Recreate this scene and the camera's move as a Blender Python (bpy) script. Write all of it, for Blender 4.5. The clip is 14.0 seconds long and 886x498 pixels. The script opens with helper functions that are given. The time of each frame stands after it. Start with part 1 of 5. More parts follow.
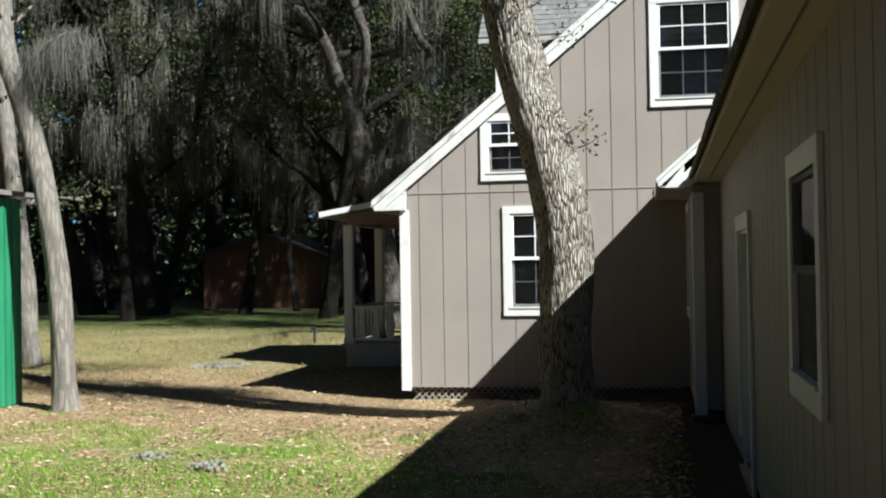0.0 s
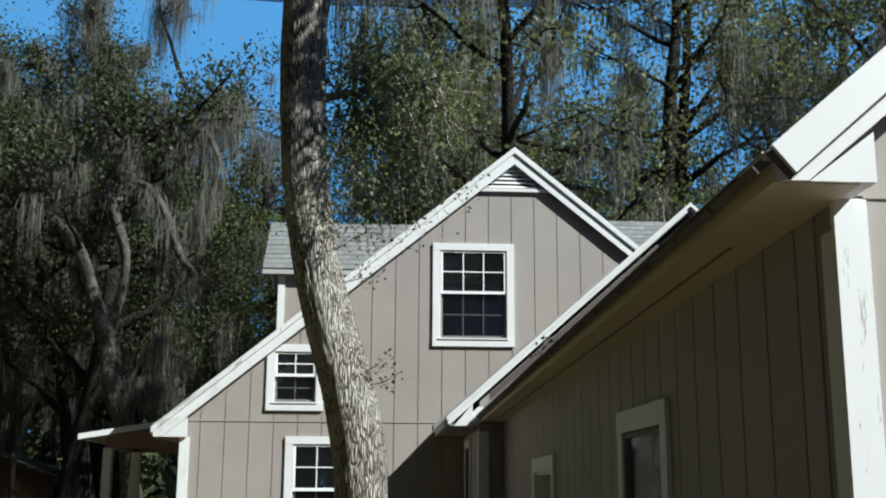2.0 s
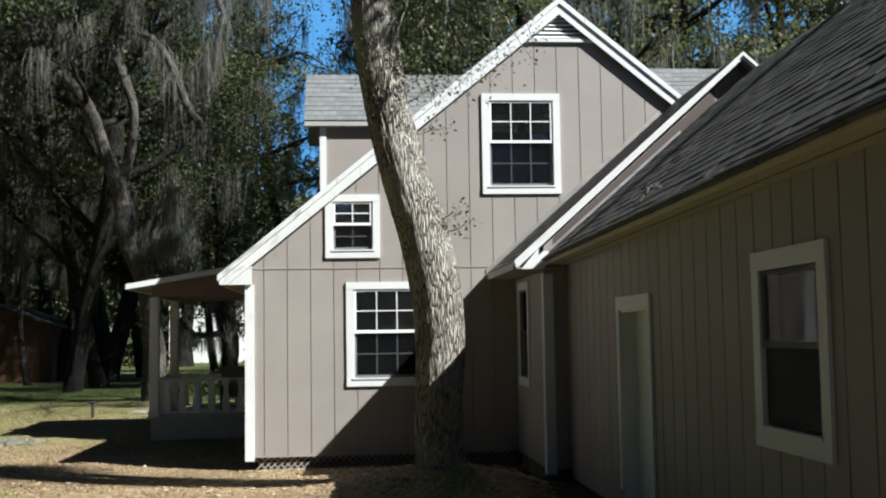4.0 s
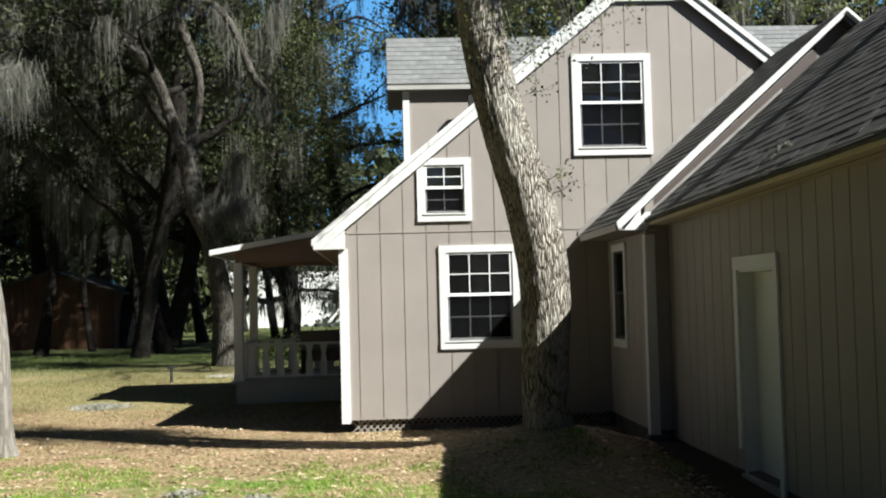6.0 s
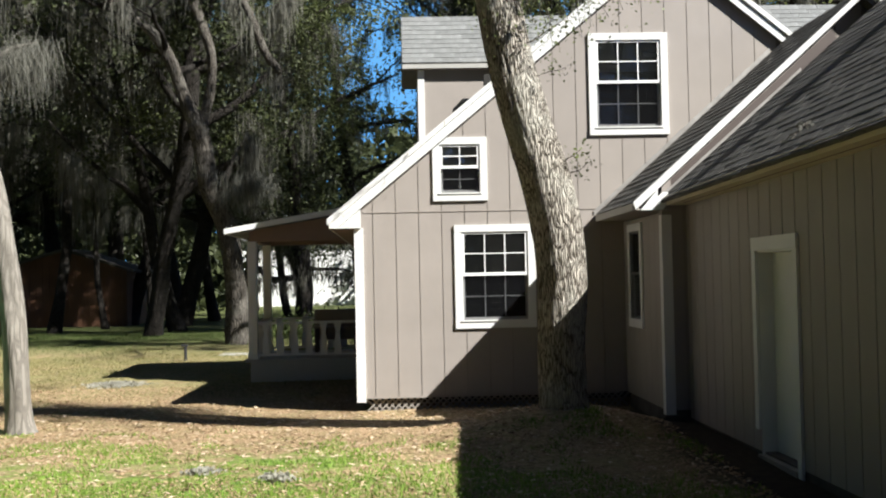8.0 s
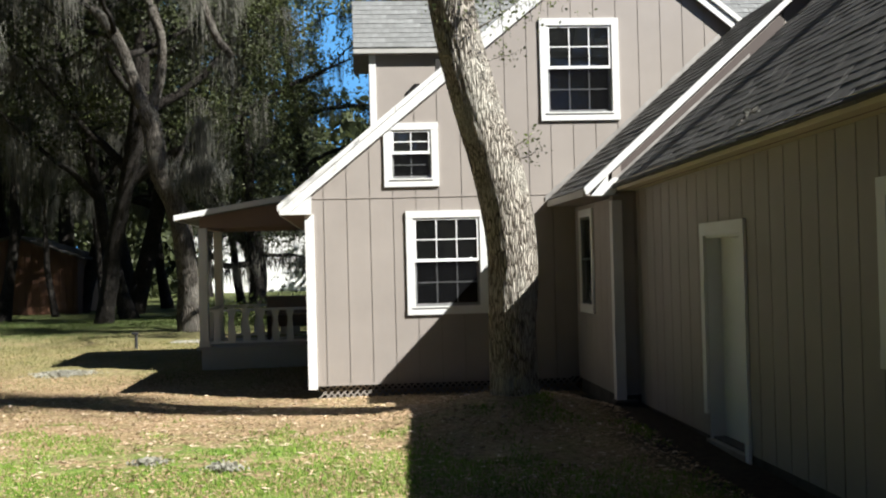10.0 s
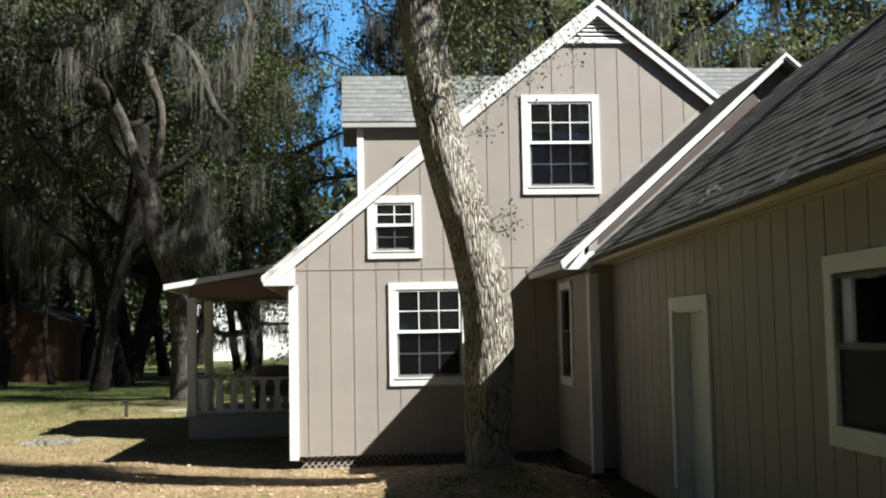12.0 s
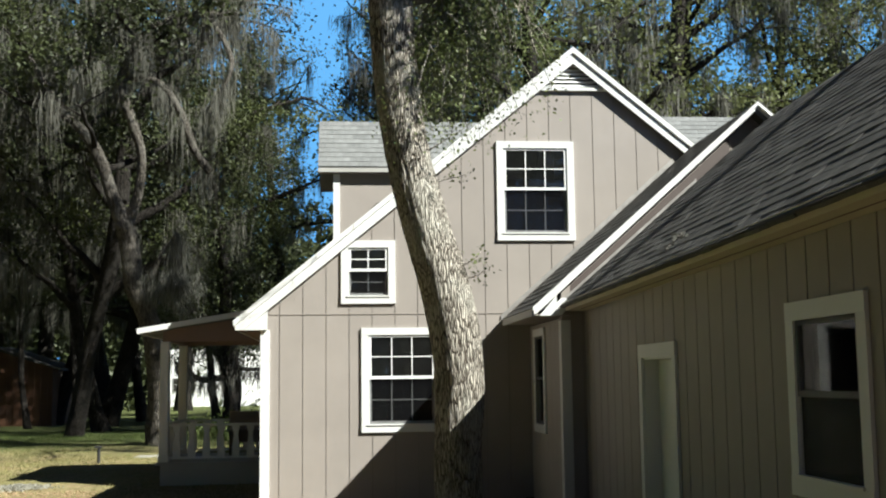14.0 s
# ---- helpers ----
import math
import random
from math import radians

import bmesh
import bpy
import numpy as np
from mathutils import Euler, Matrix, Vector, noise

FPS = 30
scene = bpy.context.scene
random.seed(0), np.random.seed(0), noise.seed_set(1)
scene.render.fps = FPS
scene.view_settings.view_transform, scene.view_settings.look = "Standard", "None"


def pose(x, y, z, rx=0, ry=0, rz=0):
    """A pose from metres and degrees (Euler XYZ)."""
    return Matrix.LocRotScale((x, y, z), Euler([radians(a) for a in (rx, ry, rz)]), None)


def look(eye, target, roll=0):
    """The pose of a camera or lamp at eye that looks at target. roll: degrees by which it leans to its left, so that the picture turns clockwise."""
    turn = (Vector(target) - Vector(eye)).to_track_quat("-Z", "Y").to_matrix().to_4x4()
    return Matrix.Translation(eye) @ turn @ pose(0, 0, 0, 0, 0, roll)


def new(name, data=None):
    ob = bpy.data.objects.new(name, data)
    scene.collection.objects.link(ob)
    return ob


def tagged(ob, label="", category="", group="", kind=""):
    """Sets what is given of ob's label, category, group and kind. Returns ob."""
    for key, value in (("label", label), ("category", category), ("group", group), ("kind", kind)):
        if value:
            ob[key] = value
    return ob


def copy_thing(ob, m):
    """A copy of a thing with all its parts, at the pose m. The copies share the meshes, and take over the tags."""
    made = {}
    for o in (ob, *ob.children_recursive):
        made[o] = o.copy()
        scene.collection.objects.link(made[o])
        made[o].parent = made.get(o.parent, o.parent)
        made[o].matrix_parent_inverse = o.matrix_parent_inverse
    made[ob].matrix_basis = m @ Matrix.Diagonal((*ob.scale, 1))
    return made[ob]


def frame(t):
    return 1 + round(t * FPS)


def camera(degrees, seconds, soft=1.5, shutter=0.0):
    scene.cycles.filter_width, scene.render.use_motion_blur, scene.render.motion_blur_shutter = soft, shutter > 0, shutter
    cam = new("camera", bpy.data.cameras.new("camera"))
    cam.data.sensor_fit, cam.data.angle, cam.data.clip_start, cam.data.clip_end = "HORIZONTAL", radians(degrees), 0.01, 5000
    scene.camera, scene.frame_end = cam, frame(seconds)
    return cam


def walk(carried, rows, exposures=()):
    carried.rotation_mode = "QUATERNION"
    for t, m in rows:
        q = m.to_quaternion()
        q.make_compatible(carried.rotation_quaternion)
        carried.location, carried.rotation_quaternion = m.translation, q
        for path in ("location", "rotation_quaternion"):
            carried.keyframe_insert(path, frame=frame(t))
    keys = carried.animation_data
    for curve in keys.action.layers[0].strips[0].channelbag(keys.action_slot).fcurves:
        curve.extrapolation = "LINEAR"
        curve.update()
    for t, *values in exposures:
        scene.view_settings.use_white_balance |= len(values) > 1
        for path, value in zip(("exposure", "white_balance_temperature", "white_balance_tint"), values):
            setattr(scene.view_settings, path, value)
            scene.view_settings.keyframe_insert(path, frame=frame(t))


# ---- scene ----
cam = camera(43.3, 14.0, soft=2.1)

PATH = [
    (0, (3.136, -13.91, 1.734), (2.766, -11.945, 1.769), -0.9),
    (0.5, (3.084, -14.079, 1.763), (2.951, -12.086, 1.863), -2.0),
    (1, (2.913, -14.24, 1.807), (2.991, -12.258, 2.064), -0.5),
    (1.3, (2.809, -14.189, 1.86), (2.99, -12.218, 2.144), -1.2),
    (1.5, (2.71, -14.214, 1.871), (2.88, -12.25, 2.21), -0.8),
    (2, (2.463, -14.388, 1.828), (2.572, -12.437, 2.253), 0.3),
    (2.5, (2.261, -14.51, 1.851), (2.42, -12.543, 2.178), -1.3),
    (3, (1.981, -14.6, 1.819), (2.119, -12.636, 2.171), 1.0),
    (3.5, (1.692, -14.608, 1.841), (1.916, -12.638, 2.1), -1.2),
    (4, (1.308, -14.832, 1.792), (1.479, -12.845, 1.945), -0.9),
    (4.2, (1.241, -14.857, 1.825), (1.403, -12.866, 1.929), -2.2),
    (6.5, (0.515, -14.781, 1.784), (0.604, -12.785, 1.864), -1.2),
    (7, (0.506, -14.798, 1.788), (0.59, -12.8, 1.841), -1.2),
    (7.5, (0.535, -14.763, 1.788), (0.632, -12.766, 1.839), -0.9),
    (8, (0.522, -14.787, 1.79), (0.605, -12.79, 1.844), -1.2),
    (10.5, (0.619, -14.725, 1.818), (0.788, -12.733, 1.84), -1.5),
    (11, (0.666, -14.795, 1.833), (0.772, -12.8, 1.918), -2.2),
    (11.5, (0.779, -14.883, 1.829), (0.898, -12.891, 1.957), -1.0),
    (12, (0.882, -14.924, 1.836), (1.035, -12.935, 1.984), -1.1),
    (12.5, (0.922, -14.975, 1.826), (1.048, -12.986, 1.999), -0.5),
    (13, (0.938, -14.997, 1.837), (1.017, -13.008, 2.027), -0.5),
    (13.5, (1.009, -14.929, 1.837), (1.137, -12.943, 2.031), -0.3),
    (14, (1.043, -14.884, 1.82), (1.222, -12.906, 2.051), -0.7),
]
walk(cam, [(t, look(eye, target, roll)) for t, eye, target, roll in PATH],
     [(0, 1.22, 5950, 6), (0.5, 1.15, 5720, -2), (1, 1.18, 5750, 4), (1.5, 1.04, 5780, 3), (2, 0.93, 5780, 3), (2.5, 0.94, 5780, 5), (3, 0.93, 5850, 8), (3.5, 1.02, 5820, 6),
      (4, 1.15, 5880, 7), (6.5, 1.36, 6150, 6), (8, 1.46, 6200, 9), (11, 1.42, 6200, 9), (12.5, 1.4, 6200, 6), (14, 1.44, 6200, 4)])
# ---- light ----
SUN_TRAVEL = Vector((-0.97, 0.62, -1.0)).normalized()
world = bpy.data.worlds.new("sky")
scene.world = world
world.use_nodes = True
wn = world.node_tree.nodes
sky = wn.new("ShaderNodeTexSky")
sky.sky_type = 'NISHITA'
sky.sun_disc = False
sky.sun_elevation = radians(41)
sky.sun_rotation = math.atan2(0.97, -0.62)
sky.air_density = 0.18
sky.dust_density = 0.0
sky.ozone_density = 3.0
wn["Background"].inputs["Strength"].default_value = 0.09
world.node_tree.links.new(sky.outputs["Color"], wn["Background"].inputs["Color"])

sun_data = bpy.data.lights.new("sun", 'SUN')
sun_data.energy = 5.0
sun_data.angle = radians(0.53)
sun_data.color = (1.0, 0.955, 0.88)
sun = new("sun", sun_data)
sun.rotation_mode = 'QUATERNION'
sun.rotation_quaternion = SUN_TRAVEL.to_track_quat('-Z', 'Y')
sun.location = (30, -20, 40)


# ---- materials ----
class Nodes:
    """Short way to write a node material."""

    def __init__(self, name, rough=0.8, metallic=0.0, spec=0.5):
        self.mat = bpy.data.materials.new(name)
        self.mat.use_nodes = True
        self.t = self.mat.node_tree
        self.bsdf = self.t.nodes["Principled BSDF"]
        self.bsdf.inputs["Roughness"].default_value = rough
        self.bsdf.inputs["Metallic"].default_value = metallic
        self.bsdf.inputs["Specular IOR Level"].default_value = spec
        self.pos = self.t.nodes.new("ShaderNodeTexCoord").outputs["Object"]

    def link(self, a, b):
        self.t.links.new(a, b)

    def scaled(self, scale):
        n = self.t.nodes.new("ShaderNodeMapping")
        n.inputs["Scale"].default_value = scale
        self.link(self.pos, n.inputs["Vector"])
        return n.outputs["Vector"]

    def noise(self, scale, detail=4.0, rough=0.55, vec=None, distort=0.0):
        n = self.t.nodes.new("ShaderNodeTexNoise")
        n.inputs["Scale"].default_value = scale
        n.inputs["Detail"].default_value = detail
        n.inputs["Roughness"].default_value = rough
        n.inputs["Distortion"].default_value = distort
        self.link(vec or self.pos, n.inputs["Vector"])
        return n.outputs["Fac"]

    def voronoi(self, scale, vec=None, feature='F1'):
        n = self.t.nodes.new("ShaderNodeTexVoronoi")
        n.feature = feature
        n.inputs["Scale"].default_value = scale
        self.link(vec or self.pos, n.inputs["Vector"])
        return n.outputs["Distance"]

    def ramp(self, fac, stops):
        n = self.t.nodes.new("ShaderNodeValToRGB")
        e = n.color_ramp.elements
        while len(e) < len(stops):
            e.new(0.5)
        for el, (p, c) in zip(e, stops):
            el.position = p
            el.color = (*c, 1) if len(c) == 3 else c
        self.link(fac, n.inputs["Fac"])
        return n.outputs["Color"]

    def mix(self, fac, a, b, mode='MIX'):
        n = self.t.nodes.new("ShaderNodeMix")
        n.data_type = 'RGBA'
        n.blend_type = mode
        for sock, v in ((n.inputs[0], fac), (n.inputs[6], a), (n.inputs[7], b)):
            if isinstance(v, (int, float)):
                sock.default_value = v
            elif isinstance(v, tuple):
                sock.default_value = (*v, 1)
            else:
                self.link(v, sock)
        return n.outputs[2]

    def math(self, op, a, b=0.0):
        n = self.t.nodes.new("ShaderNodeMath")
        n.operation = op
        for sock, v in ((n.inputs[0], a), (n.inputs[1], b)):
            if isinstance(v, (int, float)):
                sock.default_value = v
            else:
                self.link(v, sock)
        return n.outputs[0]

    def chance(self, island=False):
        if island:
            return self.t.nodes.new("ShaderNodeNewGeometry").outputs["Random Per Island"]
        return self.t.nodes.new("ShaderNodeObjectInfo").outputs["Random"]

    def colour(self, c):
        if isinstance(c, tuple):
            self.bsdf.inputs["Base Color"].default_value = (*c, 1)
        else:
            self.link(c, self.bsdf.inputs["Base Color"])
        return self

    def bump(self, height, strength=0.3, distance=0.01):
        n = self.t.nodes.new("ShaderNodeBump")
        n.inputs["Strength"].default_value = strength
        n.inputs["Distance"].default_value = distance
        self.link(height, n.inputs["Height"])
        self.link(n.outputs["Normal"], self.bsdf.inputs["Normal"])
        return self


def tinted(c, k):
    return tuple(v * k for v in c)


def painted_wood(name, c, stain=0.1, rough=0.65, wear=None, streak=0.35):
    """Painted rough-sawn wood: vertical grain, faint stains, optional bare patches."""
    m = Nodes(name, rough)
    grain = m.noise(9, 5, 0.6, m.scaled((6, 6, 0.5)))
    blot = m.noise(1.3, 4, 0.6)
    base = m.ramp(blot, [(0.3, tinted(c, 1 - stain)), (0.7, tinted(c, 1 + stain * 0.6))])
    base = m.mix(m.math('MULTIPLY', grain, streak), base, tinted(c, 0.72))
    rnd = m.chance()
    base = m.mix(m.math('MULTIPLY', rnd, 0.2), base, tinted(c, 0.75))
    if wear:
        patch = m.noise(5, 5, 0.7, m.scaled((8, 8, 0.8)))
        fac = m.ramp(patch, [(0.61, (0, 0, 0)), (0.64, (1, 1, 1))])
        base = m.mix(fac, base, wear)
    m.colour(base).bump(m.noise(30, 5, 0.65, m.scaled((7, 7, 0.5))), streak, 0.004 * min(1.0, streak * 3))
    return m.mat


SIDING = (0.312, 0.277, 0.247)
m_siding = painted_wood("taupe_siding_paint", SIDING, 0.1, 0.65, None, 0.2)
m_groove = painted_wood("taupe_backing_paint", tinted(SIDING, 0.8), 0.08)
m_white = painted_wood("white_trim_paint", (0.7, 0.7, 0.68), 0.05, 0.5, None, 0.15)
m_white_worn = painted_wood("worn_white_trim_paint", (0.7, 0.7, 0.68), 0.06, 0.55, (0.36, 0.33, 0.28), 0.15)
m_cream = painted_wood("cream_soffit_paint", (0.62, 0.55, 0.4), 0.1, 0.6)
m_lattice = painted_wood("dull_lattice_paint", (0.26, 0.23, 0.2), 0.15)
m_upstand = painted_wood("dark_brown_flashing_paint", (0.085, 0.064, 0.055), 0.15)
m_porch = painted_wood("grey_porch_paint", (0.42, 0.41, 0.38), 0.12, 0.6)
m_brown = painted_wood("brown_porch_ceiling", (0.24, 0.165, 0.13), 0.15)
m_shed = painted_wood("red_brown_shed_boards", (0.155, 0.074, 0.04), 0.3)
m_vinyl = Nodes("white_vinyl_frame", 0.35).colour((0.8, 0.8, 0.79)).mat
# darker copy of the white bars, dimness behind the screen put into the colour
m_grille = Nodes("dimmed_grille_bars", 0.5).colour((0.42, 0.43, 0.43)).mat
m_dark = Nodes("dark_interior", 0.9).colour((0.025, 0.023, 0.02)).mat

g = Nodes("window_glass", 0.02)
g.colour((0.92, 0.96, 0.95))
g.bsdf.inputs["Transmission Weight"].default_value = 0.996
g.bsdf.inputs["IOR"].default_value = 1.5
m_glass = g.mat

s = Nodes("insect_screen", 0.8)
s.colour((0.01, 0.01, 0.011))
s.bsdf.inputs["Specular IOR Level"].default_value = 0.0
s.bsdf.inputs["Alpha"].default_value = 0.33
m_screen = s.mat
s = Nodes("dense_insect_screen", 0.8)
s.colour((0.02, 0.02, 0.02))
s.bsdf.inputs["Alpha"].default_value = 0.75
m_screen_dense = s.mat


def shingle_mat(name, c, low=0.72, high=1.22):
    m = Nodes(name, 0.92, spec=0.25)
    rnd = m.math('ADD', m.chance(), m.chance(True))
    rnd = m.math('FRACT', rnd)
    base = m.mix(rnd, tinted(c, low), tinted(c, high))
    blot = m.ramp(m.noise(0.9, 5, 0.6), [(0.35, (0.62, 0.62, 0.6)), (0.65, (1.1, 1.1, 1.08))])
    base = m.mix(1.0, base, blot, 'MULTIPLY')
    speck = m.ramp(m.noise(160, 2, 0.6), [(0.3, (0.55, 0.55, 0.55)), (0.72, (1.35, 1.35, 1.35))])
    base = m.mix(1.0, base, speck, 'MULTIPLY')
    m.colour(base).bump(m.noise(220, 2), 0.5, 0.004)
    return m.mat


m_shingle_grey = shingle_mat("light_grey_shingle", (0.235, 0.24, 0.24), 0.85, 1.12)
m_shingle_dark = shingle_mat("weathered_dark_shingle", (0.125, 0.121, 0.115), 0.85, 1.15)


def bark_mat(name, ridge, crack, lichen, scale=26, relief=0.035, wide=0.0):
    m = Nodes(name, 0.95, spec=0.15)
    warp = m.t.nodes.new("ShaderNodeTexNoise")
    warp.inputs["Scale"].default_value = 7.0
    warp.inputs["Detail"].default_value = 4.0
    m.link(m.pos, warp.inputs["Vector"])
    push = m.t.nodes.new("ShaderNodeVectorMath")
    push.operation = 'MULTIPLY_ADD'
    push.inputs[1].default_value = (0.028, 0.028, 0.2)
    m.link(warp.outputs["Color"], push.inputs[0])
    m.link(m.pos, push.inputs[2])
    st = m.t.nodes.new("ShaderNodeMapping")
    st.inputs["Scale"].default_value = (1, 1, 0.13)
    m.link(push.outputs[0], st.inputs["Vector"])
    v = st.outputs["Vector"]
    plates = m.voronoi(scale, v, 'DISTANCE_TO_EDGE')
    fine = m.noise(70, 6, 0.75, v, 0.4)
    big = m.noise(2.2, 5, 0.65)
    h = m.math('ADD', m.math('MINIMUM', m.math('MULTIPLY', plates, 2.6), 0.85), m.math('MULTIPLY', fine, 0.55))
    base = m.ramp(h, [(0.32 + wide, crack), (0.52 + wide, tinted(ridge, 0.6)), (0.85 + wide, ridge)])
    patch = m.ramp(big, [(0.48, (0, 0, 0)), (0.6, (1, 1, 1))])
    base = m.mix(m.math('MULTIPLY', patch, m.math('MULTIPLY', fine, 0.9)), base, lichen)
    m.colour(base).bump(h, 1.0, relief)
    return m.mat


m_bark = bark_mat("grey_oak_bark", (0.54, 0.49, 0.415), (0.07, 0.056, 0.042), (0.56, 0.535, 0.46), 46, 0.036, 0.055)
m_bark_pale = bark_mat("pale_smooth_bark", (0.21, 0.192, 0.165), (0.15, 0.136, 0.116), (0.235, 0.22, 0.19), 16, 0.008)
m_bark_fork = bark_mat("mottled_grey_bark", (0.135, 0.12, 0.1), (0.03, 0.026, 0.022), (0.18, 0.168, 0.145))
# oak bark with the shade of the woods put into its colour
m_bark_shade = bark_mat("shade_dark_oak_bark", (0.036, 0.031, 0.026), (0.01, 0.009, 0.008), (0.052, 0.048, 0.042))


def leaf_mat(name, dark, light, glow=0.3, rough=0.5):
    m = Nodes(name, rough, spec=0.22)
    rnd = m.chance(True)
    big = m.noise(0.45, 2)
    c = m.mix(rnd, dark, light)
    c = m.mix(m.ramp(big, [(0.42, (0, 0, 0)), (0.6, (0.75, 0.75, 0.75))]), c, light)
    m.colour(c)
    tr = m.t.nodes.new("ShaderNodeBsdfTranslucent")
    m.link(c, tr.inputs["Color"])
    mixer = m.t.nodes.new("ShaderNodeMixShader")
    mixer.inputs[0].default_value = glow
    m.link(m.bsdf.outputs[0], mixer.inputs[1])
    m.link(tr.outputs[0], mixer.inputs[2])
    m.link(mixer.outputs[0], m.t.nodes["Material Output"].inputs["Surface"])
    return m.mat


# oak leaf green darkened to stand for the shade of the woods
m_leaf_shade = leaf_mat("shaded_oak_leaf", (0.02, 0.025, 0.013), (0.066, 0.078, 0.032))
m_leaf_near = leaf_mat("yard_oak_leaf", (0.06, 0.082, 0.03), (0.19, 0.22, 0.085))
m_moss = leaf_mat("grey_hanging_moss", (0.05, 0.049, 0.04), (0.17, 0.165, 0.138), 0.25, 0.9)
m_moss_pale = leaf_mat("dry_fallen_moss", (0.22, 0.215, 0.175), (0.3, 0.29, 0.24), 0.15, 0.9)
# lighter copy of the hanging moss, for tufts that catch the sun
m_moss_near = leaf_mat("sunlit_hanging_moss", (0.07, 0.07, 0.058), (0.2, 0.197, 0.168), 0.3, 0.9)
# lighter copy of the oak leaf, sunlight put into its colour
m_leaf_sunlit = leaf_mat("sunlit_oak_leaf", (0.05, 0.062, 0.028), (0.14, 0.155, 0.06), 0.4)
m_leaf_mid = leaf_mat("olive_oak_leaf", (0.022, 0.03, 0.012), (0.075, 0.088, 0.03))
m_bush = leaf_mat("understorey_leaf", (0.04, 0.06, 0.018), (0.13, 0.16, 0.05))
m_grass = leaf_mat("grass_blade", (0.085, 0.16, 0.022), (0.25, 0.38, 0.06))
m_lawn = leaf_mat("lawn_blade", (0.035, 0.06, 0.014), (0.11, 0.15, 0.04))
m_straw = leaf_mat("dry_grass_blade", (0.08, 0.11, 0.03), (0.3, 0.26, 0.11))
m_litter = leaf_mat("fallen_leaf", (0.13, 0.078, 0.038), (0.56, 0.4, 0.25), 0.1, 0.8)

m_litter_pale = leaf_mat("pale_fallen_leaf", (0.36, 0.27, 0.17), (0.68, 0.55, 0.4), 0.1, 0.8)

gr = Nodes("leaf_littered_lawn", 0.95, spec=0.15)
sep = gr.t.nodes.new("ShaderNodeSeparateXYZ")
gr.link(gr.pos, sep.inputs[0])
mid = gr.noise(0.55, 5, 0.65)
fine = gr.noise(14, 6, 0.7)
speck = gr.noise(60, 3, 0.7)
litter = gr.ramp(fine, [(0.3, (0.16, 0.108, 0.058)), (0.5, (0.4, 0.28, 0.165)), (0.72, (0.58, 0.435, 0.28))])
green = gr.ramp(fine, [(0.3, (0.06, 0.12, 0.018)), (0.55, (0.18, 0.3, 0.045)), (0.75, (0.31, 0.37, 0.1))])
straw = gr.ramp(fine, [(0.3, (0.09, 0.11, 0.036)), (0.5, (0.18, 0.19, 0.07)), (0.72, (0.36, 0.31, 0.17))])
lawn = gr.ramp(fine, [(0.3, (0.05, 0.075, 0.02)), (0.7, (0.14, 0.165, 0.055))])
# patchy green in the open part of the yard, litter under the oak, dry grass beyond, lawn by the woods
wav = gr.math('MULTIPLY', gr.math('SUBTRACT', mid, 0.5), 7.0)
yv = gr.math('ADD', sep.outputs["Y"], wav)
xv = gr.math('ADD', sep.outputs["X"], gr.math('MULTIPLY', wav, 0.6))
near_green = gr.ramp(gr.math('MULTIPLY', gr.math('ADD', yv, 7.0), 0.1), [(0.2, (1, 1, 1)), (0.4, (0, 0, 0))])
open_side = gr.ramp(gr.math('MULTIPLY', gr.math('ADD', xv, 3.0), 0.1), [(0.25, (1, 1, 1)), (0.5, (0.12, 0.12, 0.12))])
far_dry = gr.ramp(gr.math('MULTIPLY', yv, 0.1), [(0.15, (0, 0, 0)), (0.5, (0.6, 0.6, 0.6))])
far_green = gr.ramp(gr.math('MULTIPLY', gr.math('SUBTRACT', yv, 8.0), 0.1), [(0.3, (0, 0, 0)), (0.9, (1, 1, 1))])
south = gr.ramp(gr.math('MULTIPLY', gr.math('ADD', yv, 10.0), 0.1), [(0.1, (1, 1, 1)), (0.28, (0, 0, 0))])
tuft = gr.ramp(gr.noise(2.6, 5, 0.7), [(0.42, (0.15, 0.15, 0.15)), (0.56, (1, 1, 1))])
near_green = gr.math('MULTIPLY', gr.math('MULTIPLY', near_green, open_side), tuft)
c = gr.mix(near_green, litter, green)
bare = gr.ramp(gr.noise(0.8, 5, 0.65), [(0.46, (1, 1, 1)), (0.6, (0.25, 0.25, 0.25))])
c = gr.mix(gr.math('MULTIPLY', far_dry, bare), c, straw)
c = gr.mix(gr.math('MULTIPLY', tuft, 0.2), c, green)
c = gr.mix(far_green, c, lawn)
# unseen ground behind the walk, darkened to cut light bounced onto the wing
south_dark = gr.ramp(fine, [(0.3, (0.05, 0.035, 0.02)), (0.7, (0.15, 0.105, 0.058))])
c = gr.mix(gr.math('MULTIPLY', south, 0.9), c, south_dark)
c = gr.mix(gr.math('MULTIPLY', speck, 0.4), c, (0.1, 0.076, 0.045))
# shade painted dark into the ground along the foot of the long wing
foot_shade = gr.ramp(gr.math('MULTIPLY', gr.math('ADD', sep.outputs["X"], gr.math('MULTIPLY', wav, 0.12)), 0.1), [(0.29, (0, 0, 0)), (0.335, (1, 1, 1))])
foot_shade = gr.math('MULTIPLY', foot_shade, gr.ramp(gr.math('MULTIPLY', gr.math('ADD', sep.outputs["Y"], 13.0), 0.05), [(0.0, (0, 0, 0)), (0.05, (1, 1, 1)), (0.62, (1, 1, 1)), (0.66, (0, 0, 0))]))
c = gr.mix(foot_shade, c, gr.ramp(fine, [(0.3, (0.02, 0.016, 0.012)), (0.7, (0.075, 0.058, 0.04))]))
gr.colour(c).bump(gr.math('ADD', fine, speck), 0.8, 0.03)
m_ground = gr.mat

